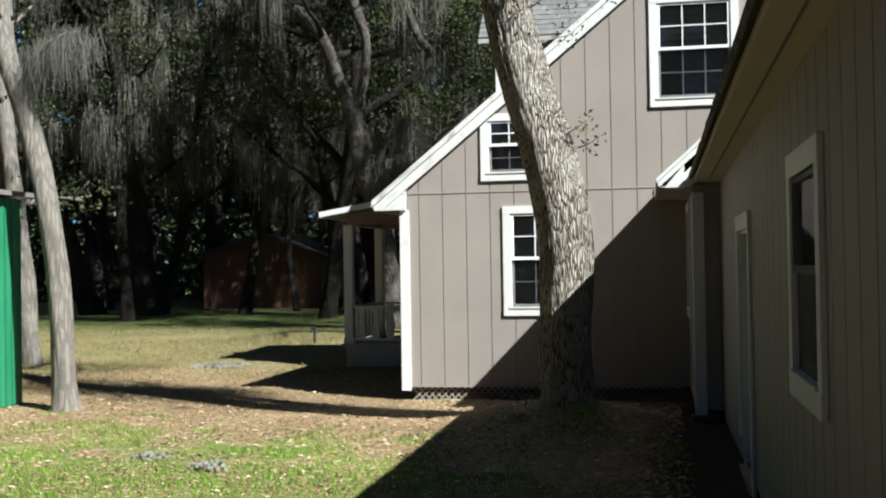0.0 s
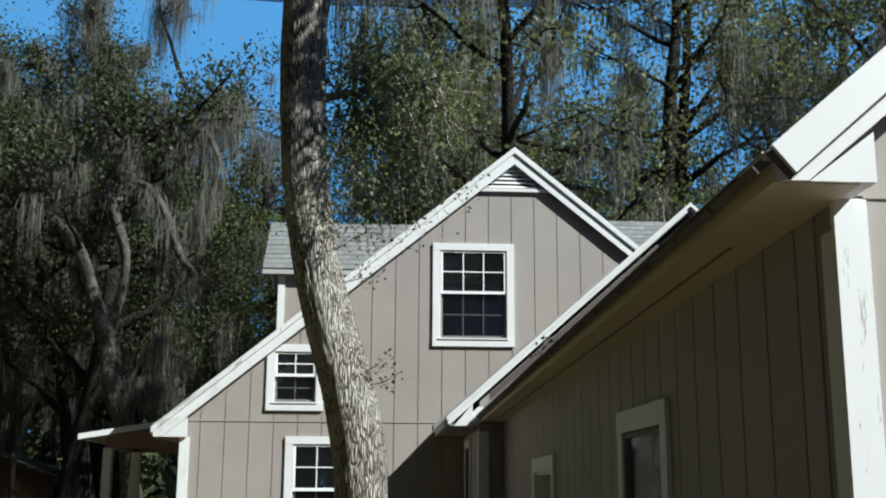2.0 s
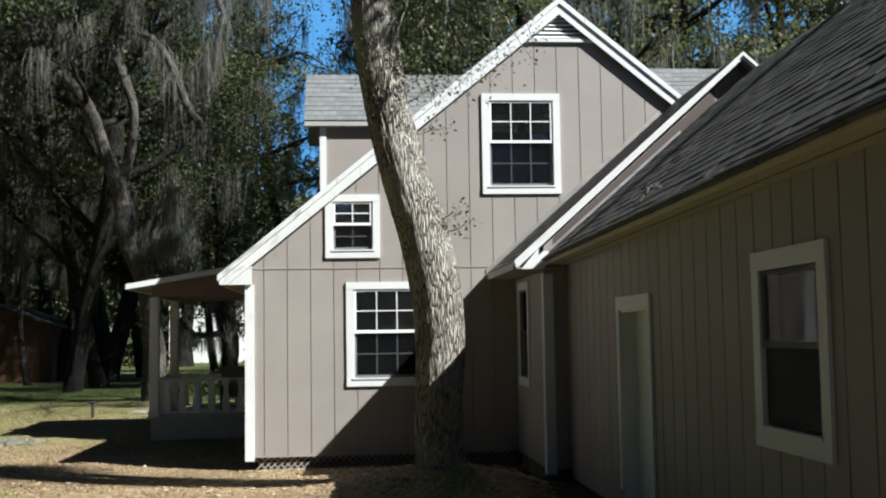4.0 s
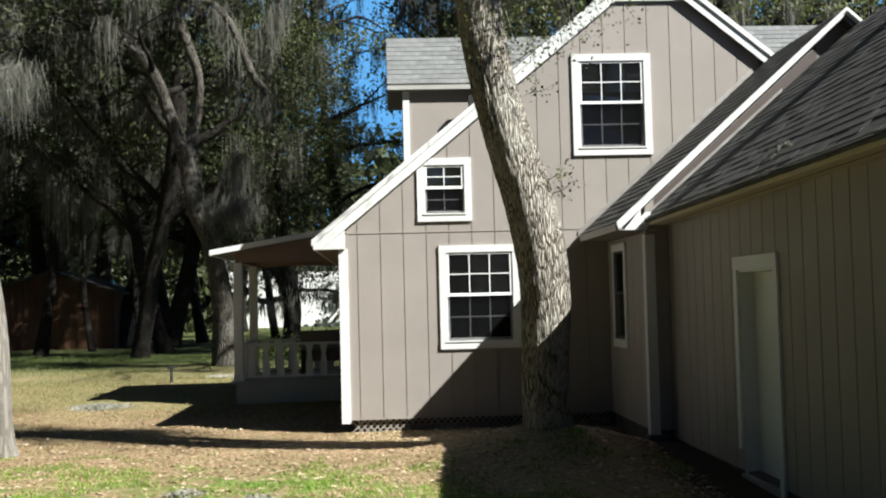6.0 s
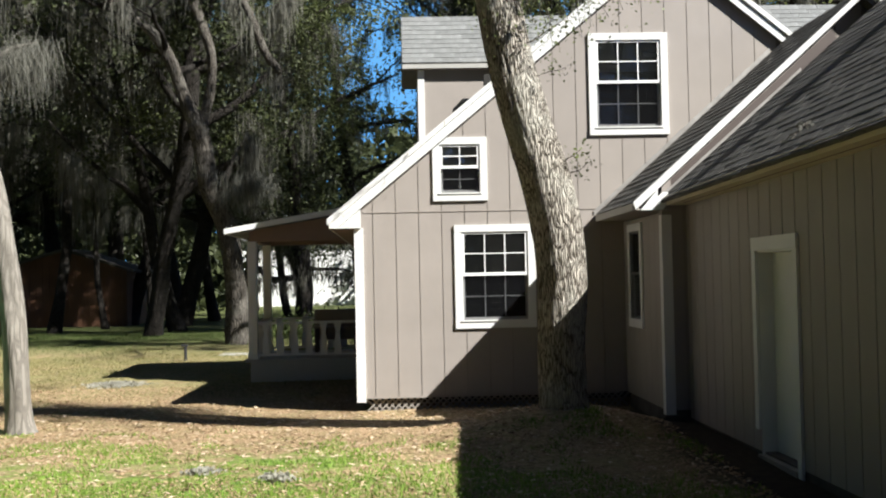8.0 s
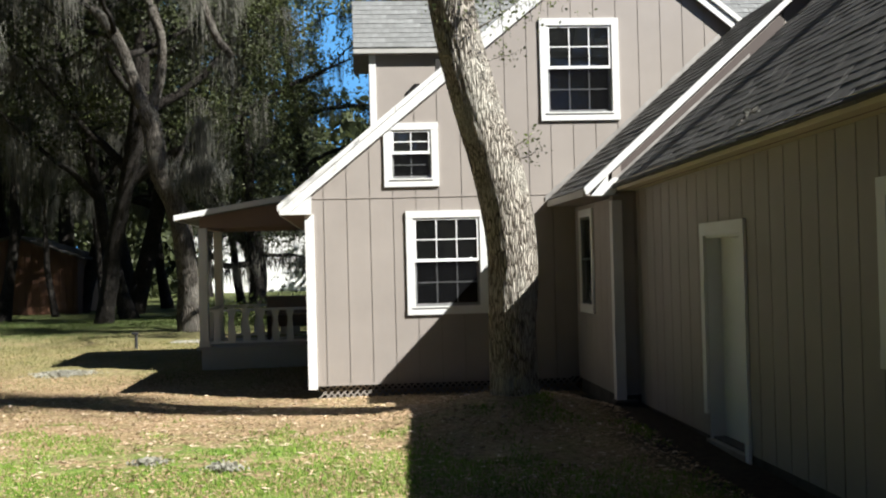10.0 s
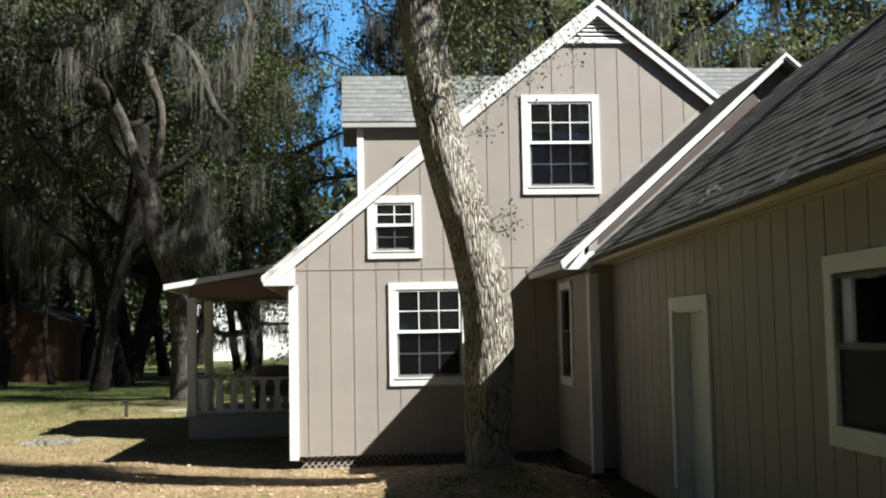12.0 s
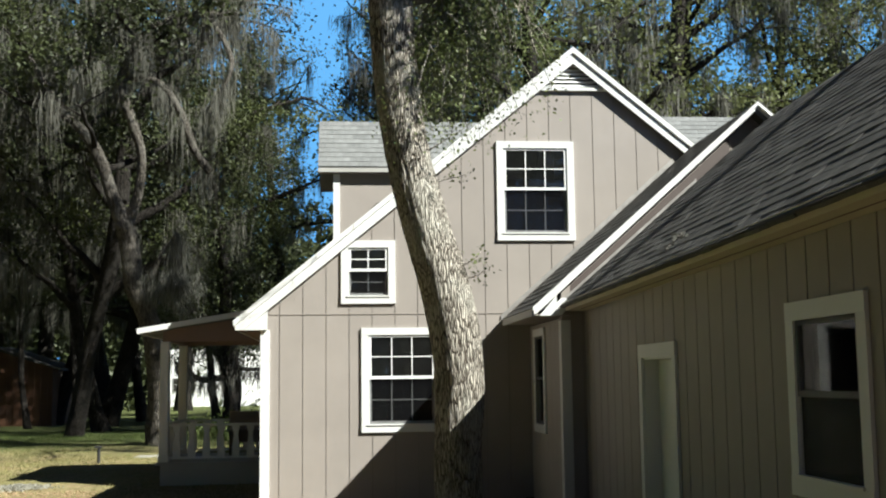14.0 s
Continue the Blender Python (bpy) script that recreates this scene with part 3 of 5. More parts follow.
# side dormers with ridges across the house
def dormer(s, tip, ridge_z, wall_x, inner, eave_y=2.3, ridge_y=3.32):
    eave_z = ridge_z - 0.94
    m = frame_of((min(tip, inner), eave_y, eave_z), (1, 0, 0), (0, ridge_y - eave_y, ridge_z - eave_z))
    w = abs(inner - tip)
    long = math.hypot(ridge_y - eave_y, ridge_z - eave_z)
    bm = bmesh.new()
    slab(bm, 0, w, 0, long, -0.09, -0.001, m)
    roof = part("dormer_roof", bm, m_shingle_grey, house, "light grey shingled dormer roof")
    bm = bmesh.new()
    back = frame_of((max(tip, inner), 2 * ridge_y - eave_y, eave_z), (-1, 0, 0), (0, eave_y - ridge_y, ridge_z - eave_z))
    slab(bm, 0, w, 0, long, -0.09, -0.001, back)
    part("dormer_roof", bm, m_shingle_grey, house)
    bm = bmesh.new()
    a, b = sorted((wall_x, inner))
    slab(bm, a, b, eave_y + 0.1, 2 * ridge_y - eave_y - 0.1, 3.2, eave_z - 0.04)
    prism(bm, [(eave_y + 0.1, eave_z - 0.04), (2 * ridge_y - eave_y - 0.1, eave_z - 0.04), (ridge_y, ridge_z - 0.16)], a, b,
          Matrix(((0, 0, 1, 0), (1, 0, 0, 0), (0, 1, 0, 0), (0, 0, 0, 1))))
    pieces("dormer_wall", bm, m_siding, house)
    bm = bmesh.new()
    c = wall_x if s > 0 else wall_x - 0.1
    slab(bm, c - 0.02 * s, c + 0.1 - 0.02 * s, eave_y + 0.075, eave_y + 0.098, 3.4, eave_z - 0.1)
    part("dormer_corner_board", bm, m_white, house)
    bm = bmesh.new()
    slab(bm, min(tip, inner), max(tip, inner), eave_y - 0.02, eave_y + 0.002, eave_z - 0.085, eave_z - 0.02)
    part("dormer_fascia", bm, m_porch, house)
    bm = bmesh.new()
    slab(bm, min(tip, inner), max(tip, inner), eave_y + 0.003, eave_y + 0.072, eave_z - 0.1, eave_z - 0.085)
    part("dormer_soffit", bm, m_siding, house)
    return roof, m, w, long


LEFT_DORMER = dormer(1, 0.665, 6.06, 0.92, 4.0)
RIGHT_DORMER = dormer(-1, 7.88, 6.19, 7.6, 4.4)

# ---- porch ----
porch = thing("porch", (-1.0, 6.4, 0.2), "covered side porch with white posts and turned balusters", "porch")
PY0, PY1, PX = 4.45, 6.6, -1.95
bm = bmesh.new()
slab(bm, -2.08, -0.003, PY0 - 0.1, PY1 + 0.1, 0.44, 0.485)
part("porch_floor", bm, m_porch, porch, "grey painted board floor")
bm = bmesh.new()
slab(bm, -2.0, -0.003, PY0 - 0.07, PY1 + 0.07, 0.1, 0.439)
part("porch_skirt", bm, m_porch, porch, "grey boarded porch skirt")
for x, y in ((PX, PY0), (PX, PY1), (-0.1, PY0), (-0.1, PY1)):
    bm = bmesh.new()
    slab(bm, x - 0.075, x + 0.075, y - 0.075, y + 0.075, 0.486, 2.5)
    bevelled(bm, 0.008)
    part("porch_post", bm, m_white, porch)
    bm = bmesh.new()
    slab(bm, x - 0.09, x + 0.09, y - 0.09, y + 0.09, 0.4865, 0.6)
    bevelled(bm, 0.008)
    part("post_base", bm, m_white, porch)
bm = bmesh.new()
for y0, y1 in ((PY0 - 0.06, PY0 + 0.06), (PY1 - 0.06, PY1 + 0.06)):
    prism(bm, [(-1.98, 2.5), (-0.003, 2.5), (-0.003, 2.99), (-1.98, 2.68)], -y1, -y0, FRONT)
slab(bm, PX - 0.06, PX + 0.06, PY0 + 0.065, PY1 - 0.065, 2.5, 2.66)
pieces("porch_beam", bm, m_brown, porch, "brown boarded porch beam")
bm = bmesh.new()
slab(bm, -1.79, -0.003, PY0 + 0.065, PY1 - 0.065, 2.62, 2.64)
part("porch_ceiling", bm, m_brown, porch, "dark brown board ceiling")
bm = bmesh.new()
roof_pts = [(-2.36, 2.71), (0.28, 3.14), (0.28, 3.04), (-2.36, 2.63)]
prism(bm, roof_pts[::-1], -PY1 - 0.3, -PY0 + 0.28, FRONT)
bmesh.ops.recalc_face_normals(bm, faces=bm.faces)
part("porch_roof", bm, m_shingle_grey, porch, "low-sloped shingled porch roof")
bm = bmesh.new()
prism(bm, [(-2.38, 2.715), (-2.38, 2.625), (-0.3, 2.965), (-0.3, 3.055)], -PY0 + 0.281, -PY0 + 0.305, FRONT)
bmesh.ops.recalc_face_normals(bm, faces=bm.faces)
slab(bm, -2.385, -2.361, PY0 - 0.28, PY1 + 0.3, 2.625, 2.717)
pieces("porch_fascia", bm, m_white, porch)


def baluster(x, y, z0, z1, along):
    """A sawn baluster with a waist."""
    bm = bmesh.new()
    prof = [(0.0, 0.062), (0.1, 0.062), (0.3, 0.06), (0.5, 0.048), (0.66, 0.034), (0.78, 0.036), (0.9, 0.058), (1.0, 0.064)]
    rings = []
    for f, h in prof:
        z = z0 + (z1 - z0) * f
        a, b = (h, 0.02) if along else (0.02, h)
        rings.append([bm.verts.new((x + p * a, y + q * b, z)) for p, q in ((-1, -1), (1, -1), (1, 1), (-1, 1))])
    for r0, r1 in zip(rings, rings[1:]):
        for i in range(4):
            bm.faces.new((r0[i], r0[(i + 1) % 4], r1[(i + 1) % 4], r1[i]))
    bm.faces.new(rings[-1])
    bm.faces.new(rings[0][::-1])
    return bm


for y in (PY0, PY1):
    bm = bmesh.new()
    slab(bm, PX + 0.08, -0.18, y - 0.045, y + 0.045, 1.08, 1.12)
    rail = part("porch_railing", bm, m_white, porch, "white railing with sawn balusters")
    bm = bmesh.new()
    slab(bm, PX + 0.08, -0.18, y - 0.03, y + 0.03, 0.54, 0.575)
    part("bottom_rail", bm, m_white, rail)
    for i in range(6):
        part("baluster", baluster(PX + 0.21 + i * 0.245, y, 0.576, 1.079, True), m_white, rail)
for y0, y1 in ((PY0 + 0.08, PY1 - 0.08),):
    bm = bmesh.new()
    slab(bm, PX - 0.045, PX + 0.045, y0, y1, 1.08, 1.12)
    rail = part("porch_railing", bm, m_white, porch, "white railing with sawn balusters")
    bm = bmesh.new()
    slab(bm, PX - 0.03, PX + 0.03, y0, y1, 0.54, 0.575)
    part("bottom_rail", bm, m_white, rail)
    for i in range(7):
        part("baluster", baluster(PX, y0 + 0.16 + i * 0.25, 0.576, 1.079, False), m_white, rail)

bench = thing("porch_bench", (-0.6, 6.2, 0.49), "dull grey-brown wooden bench on the porch floor", "bench")
bm = bmesh.new()
slab(bm, -1.05, -0.2, 6.3, 6.36, 0.7, 1.27)
bevelled(bm, 0.012)
part("backrest", bm, m_lattice, bench)
bm = bmesh.new()
slab(bm, -1.05, -0.2, 5.85, 6.298, 0.92, 0.97)
bevelled(bm, 0.012)
part("seat", bm, m_lattice, bench)
for x in (-1.02, -0.29):
    for y in (5.88, 6.23):
        bm = bmesh.new()
        slab(bm, x, x + 0.06, y, y + 0.06, 0.486, 0.919)
        part("leg", bm, m_upstand, bench)

# ---- link between house and long wing ----
link_wing = thing("link_wing", (6.0, -1.1, 0.1), "short taupe gabled link between house and long wing", "house wing")
LX, LY = 3.55, -2.2
L_EX, L_EZ, L_RX, L_S = 3.19, 2.60, 5.91, 0.884
L_RZ = L_EZ + (L_RX - L_EX) * L_S
LEFTWARD = frame_of((0, 0, 0), (0, -1, 0), (0, 0, 1))


def link_under(x):
    return L_RZ - abs(x - L_RX) * L_S - 0.13


LINK_SIDE = Matrix.Translation((LX, 0, 0)) @ LEFTWARD
LINK_WIN = (0.36, 1.16, 1.13, 2.44)
sided_wall(link_wing, LINK_SIDE, 0.03, 2.04, 0.25, lambda u: 2.5, [hole(LINK_WIN)], first=0.25)
window(link_wing, LINK_SIDE, *LINK_WIN, 1, 1, screen="whole")
LINK_FRONT = Matrix.Translation((0, LY, 0)) @ FRONT
sided_wall(link_wing, LINK_FRONT, LX, 8.58, 0.25, link_under, [], [L_RX], first=0.25)
bm = bmesh.new()
slab(bm, 8.43, 8.58, LY + 0.16, -0.03, 0.25, 2.6)
part("side_wall", bm, m_siding, link_wing)
bm = bmesh.new()
slab(bm, LX - 0.015, LX + 0.1, 0.2, 2.47, 0.002, 0.028, LINK_FRONT)
slab(bm, LX - 0.015, LX - 0.002, 0.2, 2.47, -0.1, 0.0015, LINK_FRONT)
pieces("corner_board", bm, m_white, link_wing, "white painted corner board")
l_long = (L_RX - L_EX) * math.hypot(1, L_S)
LINK_ROOF = frame_of((L_EX, -0.022, L_EZ), (0, -1, 0), (1, 0, L_S))
bm = bmesh.new()
slab(bm, 0, 2.36, 0, l_long, -0.062, -0.001, LINK_ROOF)
link_roof = part("roof", bm, m_shingle_dark, link_wing, "dark weathered shingle roof")
bm = bmesh.new()
mirror = frame_of((2 * L_RX - L_EX, -2.38, L_EZ), (0, 1, 0), (-1, 0, L_S))
slab(bm, 0, 2.36, 0, l_long, -0.1, -0.001, mirror)
part("roof", bm, m_shingle_dark, link_wing)
for s in (1, -1):
    e = L_RX - s * (L_RX - L_EX)
    m = Matrix.Translation((0, -2.385, 0)) @ FRONT
    bm = bmesh.new()
    pts = [(e, L_EZ), (L_RX, L_RZ), (L_RX, L_RZ - 0.066), (e + s * 0.03, L_EZ - 0.066), (e + s * 0.01, L_EZ - 0.066)]
    prism(bm, pts if s > 0 else pts[::-1], 0.0, 0.022, m)
    bmesh.ops.recalc_face_normals(bm, faces=bm.faces)
    part("rake_board", bm, m_white, link_wing, "white painted rake board")
    bm = bmesh.new()
    pts = [(e - s * 0.01, L_EZ + 0.012), (L_RX, L_RZ + 0.012), (L_RX, L_RZ - 0.032), (e - s * 0.01, L_EZ - 0.032)]
    prism(bm, pts if s > 0 else pts[::-1], 0.0225, 0.048, m)
    bmesh.ops.recalc_face_normals(bm, faces=bm.faces)
    part("rake_moulding", bm, m_white, link_wing)
    bm = bmesh.new()
    pts = [(e + s * 0.07, L_EZ - 0.083), (e + s * 0.27, L_EZ - 0.083), (e + s * 0.27, L_EZ + 0.15)]
    prism(bm, pts if s > 0 else pts[::-1], -0.16, 0.018, m)
    bmesh.ops.recalc_face_normals(bm, faces=bm.faces)
    part("eave_return", bm, m_white, link_wing)
bm = bmesh.new()
slab(bm, L_EX - 0.015, L_EX + 0.02, -2.383, -0.05, L_EZ - 0.085, L_EZ - 0.005)
part("fascia", bm, m_porch, link_wing, "grey eave fascia")
bm = bmesh.new()
slab(bm, L_EX + 0.021, LX + 0.1, -2.36, -0.05, L_EZ - 0.08, L_EZ - 0.06)
part("soffit", bm, m_siding, link_wing)
bm = bmesh.new()
prism(bm, [(3.16, 2.60), (5.6, 2.60 + 2.44 * L_S - 0.02), (5.6, 2.66 + 2.44 * L_S), (3.16, 2.66)], 0.002, 0.014, FRONT)
part("flashing", bm, m_flash, link_wing, "pale metal flashing strip")
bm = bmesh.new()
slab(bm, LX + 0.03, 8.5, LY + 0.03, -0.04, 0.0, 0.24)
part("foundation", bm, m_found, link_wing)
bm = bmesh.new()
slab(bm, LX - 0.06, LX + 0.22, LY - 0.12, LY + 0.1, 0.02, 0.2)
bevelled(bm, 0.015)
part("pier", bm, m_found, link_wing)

# ---- long wing ----
wing = thing("long_wing", (5.95, -6.6, 0.1), "long single-storey taupe wing with dark shingle roof", "house wing")
WX, WY0, WY1 = 3.82, 2.2, 11.2
W_EX, W_RX, W_S = 3.56, 5.98, 0.866
WING_SIDE = Matrix.Translation((WX, 0, 0)) @ LEFTWARD
NWIN = (8.12, 9.2, 1.09, 2.262)
DOOR = (4.6, 5.76, 0.1, 2.11)
sided_wall(wing, WING_SIDE, WY0 + 0.005, WY1 - 0.16, 0.16, lambda u: 2.585 + (u - 2.24) * 0.01255, [hole(NWIN), (4.7, 5.66, 0.1, 2.0)], first=0.12, gap=0.015)
window(wing, WING_SIDE, *NWIN, 1, 1, screen="dense", case=0.115)


def wing_eave(u):
    """Height of the roof's lower edge, which sags a little towards the house."""
    return 2.65 + (u - 2.2) * 0.0135


def wing_top(x):
    return 2.775 + (min(x, 2 * W_RX - x) - W_EX) * W_S


WING_END = Matrix.Translation((0, -WY1, 0)) @ FRONT
sided_wall(wing, WING_END, WX, 8.38, 0.16, lambda x: wing_top(x) - 0.13, [], [W_RX], first=0.365, joint=2.705, gap=0.006)
bm = bmesh.new()
slab(bm, WX + 0.09, 8.38, 2.7, 2.71, 0.0, 0.006, WING_END)
part("joint_strip", bm, m_siding, wing)
bm = bmesh.new()
slab(bm, 8.23, 8.38, -WY1 + 0.16, -2.25, 0.16, 2.7)
part("side_wall", bm, m_siding, wing)
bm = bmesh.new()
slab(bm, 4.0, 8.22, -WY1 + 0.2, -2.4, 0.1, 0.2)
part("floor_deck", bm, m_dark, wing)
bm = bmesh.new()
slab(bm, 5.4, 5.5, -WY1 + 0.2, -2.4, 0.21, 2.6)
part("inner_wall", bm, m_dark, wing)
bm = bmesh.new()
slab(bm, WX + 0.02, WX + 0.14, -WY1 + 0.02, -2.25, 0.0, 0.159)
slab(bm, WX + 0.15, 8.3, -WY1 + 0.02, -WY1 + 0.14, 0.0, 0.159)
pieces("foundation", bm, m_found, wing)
# corner boards at the open end
bm = bmesh.new()
slab(bm, WX - 0.014, WX + 0.088, 0.1, 2.69, 0.002, 0.03, WING_END)
part("corner_board", bm, m_white_worn, wing, "white corner board with peeling paint")
bm = bmesh.new()
slab(bm, WX - 0.014, WX - 0.002, 0.1, 2.6, -0.08, 0.0015, WING_END)
part("corner_board", bm, m_white, wing)
# roof
wing_long = (W_RX - W_EX) * math.hypot(1, W_S)
WING_ROOF = frame_of((W_EX - 0.02, -2.23, wing_eave(2.23)), (0, -1, 0.0125), (1, 0, W_S))
bm = bmesh.new()
slab(bm, 0, 9.2, 0, wing_long, -0.1, -0.001, WING_ROOF)
wing_roof = part("roof", bm, m_shingle_dark, wing, "dark weathered shingle roof")
bm = bmesh.new()
mirror = frame_of((2 * W_RX - W_EX + 0.02, -11.42, wing_eave(11.42)), (0, 1, -0.0125), (-1, 0, W_S))
slab(bm, 0, 9.2, 0, wing_long, -0.1, -0.001, mirror)
part("roof", bm, m_shingle_dark, wing)
bm = bmesh.new()
m = Matrix.Translation((W_EX, 0, 0)) @ LEFTWARD
prism(bm, [(2.24, 2.57), (11.42, 2.685), (11.42, 2.765), (2.24, 2.65)], -0.022, 0.0, m)
part("fascia", bm, m_cream, wing, "cream painted eave fascia")
bm = bmesh.new()
prism(bm, [(2.24, 2.63), (11.42, 2.745), (11.42, 2.772), (2.24, 2.658)], 0.0005, 0.03, m)
part("drip_edge", bm, m_cream, wing)
bm = bmesh.new()
rag = random.Random(9)
u = 0.0
while u < 9.17:
    w = min(rag.uniform(0.12, 0.3), 9.19 - u)
    slab(bm, u, u + w - 0.001, -0.052 - rag.uniform(0.0, 0.012), 0.03, -0.03, -0.002, WING_ROOF)
    u += w
tagged(part("starter_course", bm, m_shingle_dark, wing, "ragged dark shingle edge"), kind="stuff")
bm = bmesh.new()
prism(bm, [(2.24, 2.572), (11.4, 2.687), (11.4, 2.7), (2.24, 2.585)], -0.258, -0.0225, m)
part("soffit", bm, m_cream, wing, "cream painted soffit")
bm = bmesh.new()
prism(bm, [(2.6, 2.5735), (10.6, 2.6735), (10.6, 2.6765), (2.6, 2.5765)], -0.14, -0.125, m)
part("soffit_vent", bm, m_brown, wing, "narrow soffit vent strip")
# rake on the open end
m = Matrix.Translation((0, -11.4, 0)) @ FRONT
for s in (1, -1):
    e = W_RX - s * (W_RX - W_EX)
    bm = bmesh.new()
    pts = [(e, 2.76), (W_RX, wing_top(W_RX) - 0.015), (W_RX, wing_top(W_RX) - 0.22), (e + s * 0.1, 2.69), (e + s * 0.01, 2.69)]
    prism(bm, pts if s > 0 else pts[::-1], 0.0, 0.022, m)
    bmesh.ops.recalc_face_normals(bm, faces=bm.faces)
    part("rake_board", bm, m_white, wing, "white painted rake board")
    bm = bmesh.new()
    pts = [(e - s * 0.01, 2.785), (W_RX, wing_top(W_RX) + 0.02), (W_RX, wing_top(W_RX) - 0.085), (e + s * 0.055, 2.705)]
    prism(bm, pts if s > 0 else pts[::-1], 0.0225, 0.05, m)
    bmesh.ops.recalc_face_normals(bm, faces=bm.faces)
    part("rake_moulding", bm, m_white, wing)
    bm = bmesh.new()
    pts = [(e + s * 0.105, 2.69), (e + s * 0.3, 2.69), (e + s * 0.3, 2.84)]
    prism(bm, pts if s > 0 else pts[::-1], -0.215, 0.016, m)
    bmesh.ops.recalc_face_normals(bm, faces=bm.faces)
    part("eave_return", bm, m_white, wing)
# strip where the wing's roof meets the link's wall
bm = bmesh.new()
m = Matrix.Translation((0, -2.2, 0)) @ FRONT
prism(bm, [(3.6, 2.69), (5.2, 2.69 + 1.6 * W_S), (5.2, 2.745 + 1.6 * W_S), (3.6, 2.745)], 0.002, 0.02, m)
part("flashing", bm, m_flash, wing, "pale metal flashing strip")
bm = bmesh.new()
prism(bm, [(3.42, 2.52), (3.52, 2.52), (3.58, 2.6), (3.58, 2.72), (3.52, 2.72), (3.42, 2.62)], 0.165, 0.184, m)
part("eave_end", bm, m_white, wing, "small white board closing the eave")
bm = bmesh.new()
prism(bm, [(3.66, 2.68 + 0.06 * W_S), (5.62, 2.68 + 2.02 * W_S), (5.62, L_RZ - 0.29 * L_S - 0.135), (3.66, L_RZ - 2.25 * L_S - 0.135)], 0.0005, 0.0018, m)
part("flashing", bm, m_upstand, wing, "brown painted upstand flashing")

# side door
bm = bmesh.new()
prism(bm, [(4.69, 0.1), (4.71, 0.1), (4.71, 1.97), (4.69, 1.99)], -0.16, 0.0, WING_SIDE)
prism(bm, [(4.69, 1.99), (4.71, 1.97), (5.65, 1.97), (5.67, 1.99)], -0.16, 0.0, WING_SIDE)
prism(bm, [(5.65, 0.1), (5.67, 0.1), (5.67, 1.99), (5.65, 1.97)], -0.16, 0.0, WING_SIDE)
bmesh.ops.remove_doubles(bm, verts=bm.verts, dist=1e-5)
bmesh.ops.recalc_face_normals(bm, faces=bm.faces)
side_door = part("side_door", bm, m_white, wing, "white side door in a deep frame")
bm = bmesh.new()
slab(bm, DOOR[0], DOOR[1], 1.99, 2.11, 0.002, 0.03, WING_SIDE)
slab(bm, DOOR[0], DOOR[0] + 0.1, 0.36, 1.988, 0.002, 0.027, WING_SIDE)
slab(bm, DOOR[1] - 0.1, DOOR[1], 0.07, 1.988, 0.002, 0.027, WING_SIDE)
pieces("casing_board", bm, m_white, side_door)
bm = bmesh.new()
slab(bm, 4.711, 5.649, 0.14, 1.969, -0.175, -0.135, WING_SIDE)
leaf = part("door_leaf", bm, m_white, side_door, "plain white door leaf")
bm = bmesh.new()
slab(bm, 4.69, 5.67, 0.06, 0.14, -0.16, 0.04, WING_SIDE)
part("threshold", bm, m_concrete, side_door)


# ---- trees ----
def tube(verts, faces, path, radii, sides=9, wobble=0.0, rnd=None, flute=None):
    """A tapered tube along a path, added to the lists."""
    path = [Vector(p) for p in path]
    start = len(verts)
    ref = Vector((0.31, 0.95, 0.05)).normalized()
    for i, p in enumerate(path):
        d = (path[min(i + 1, len(path) - 1)] - path[max(i - 1, 0)]).normalized()
        if abs(d.dot(ref)) > 0.9:
            ref = Vector((1, 0.1, 0)).normalized()
        a = (ref - d * ref.dot(d)).normalized()
        b = d.cross(a)
        for k in range(sides):
            w = 2 * math.pi * k / sides
            r = radii[i]
            if wobble:
                r *= 1 + wobble * noise.noise(Vector((math.cos(w) * 1.3 + start, math.sin(w) * 1.3, p.z * 0.9)))
            if flute:
                r *= flute(w, i)
            verts.append(p + a * (math.cos(w) * r) + b * (math.sin(w) * r))
    n = len(path)
    for i in range(n - 1):
        for k in range(sides):
            a0 = start + i * sides + k
            a1 = start + i * sides + (k + 1) % sides
            faces.append((a0, a1, a1 + sides, a0 + sides))
    faces.append(tuple(start + (n - 1) * sides + k for k in range(sides)))


def leaves_mesh(name, centres, size, material, rng, spread=(0.44, 0.44, 0.28), per=60):
    """Small four-cornered leaves in loose clusters."""
    c = np.repeat(np.asarray(centres), per, 0)
    n = len(c)
    c = c + rng.normal(size=(n, 3)) * np.asarray(spread)
    a = rng.normal(size=(n, 3))
    a /= np.linalg.norm(a, axis=1)[:, None]
    b = np.cross(a, rng.normal(size=(n, 3)))
    b /= np.linalg.norm(b, axis=1)[:, None] + 1e-9
    long = (size * rng.uniform(0.7, 1.4, n))[:, None]
    v = np.stack([c - a * long * 0.5, c + b * long * 0.27, c + a * long * 0.5, c - b * long * 0.27], 1).reshape(-1, 3)
    f = np.arange(n * 4).reshape(-1, 4)
    return mesh_of(name, v.tolist(), f.tolist(), material)


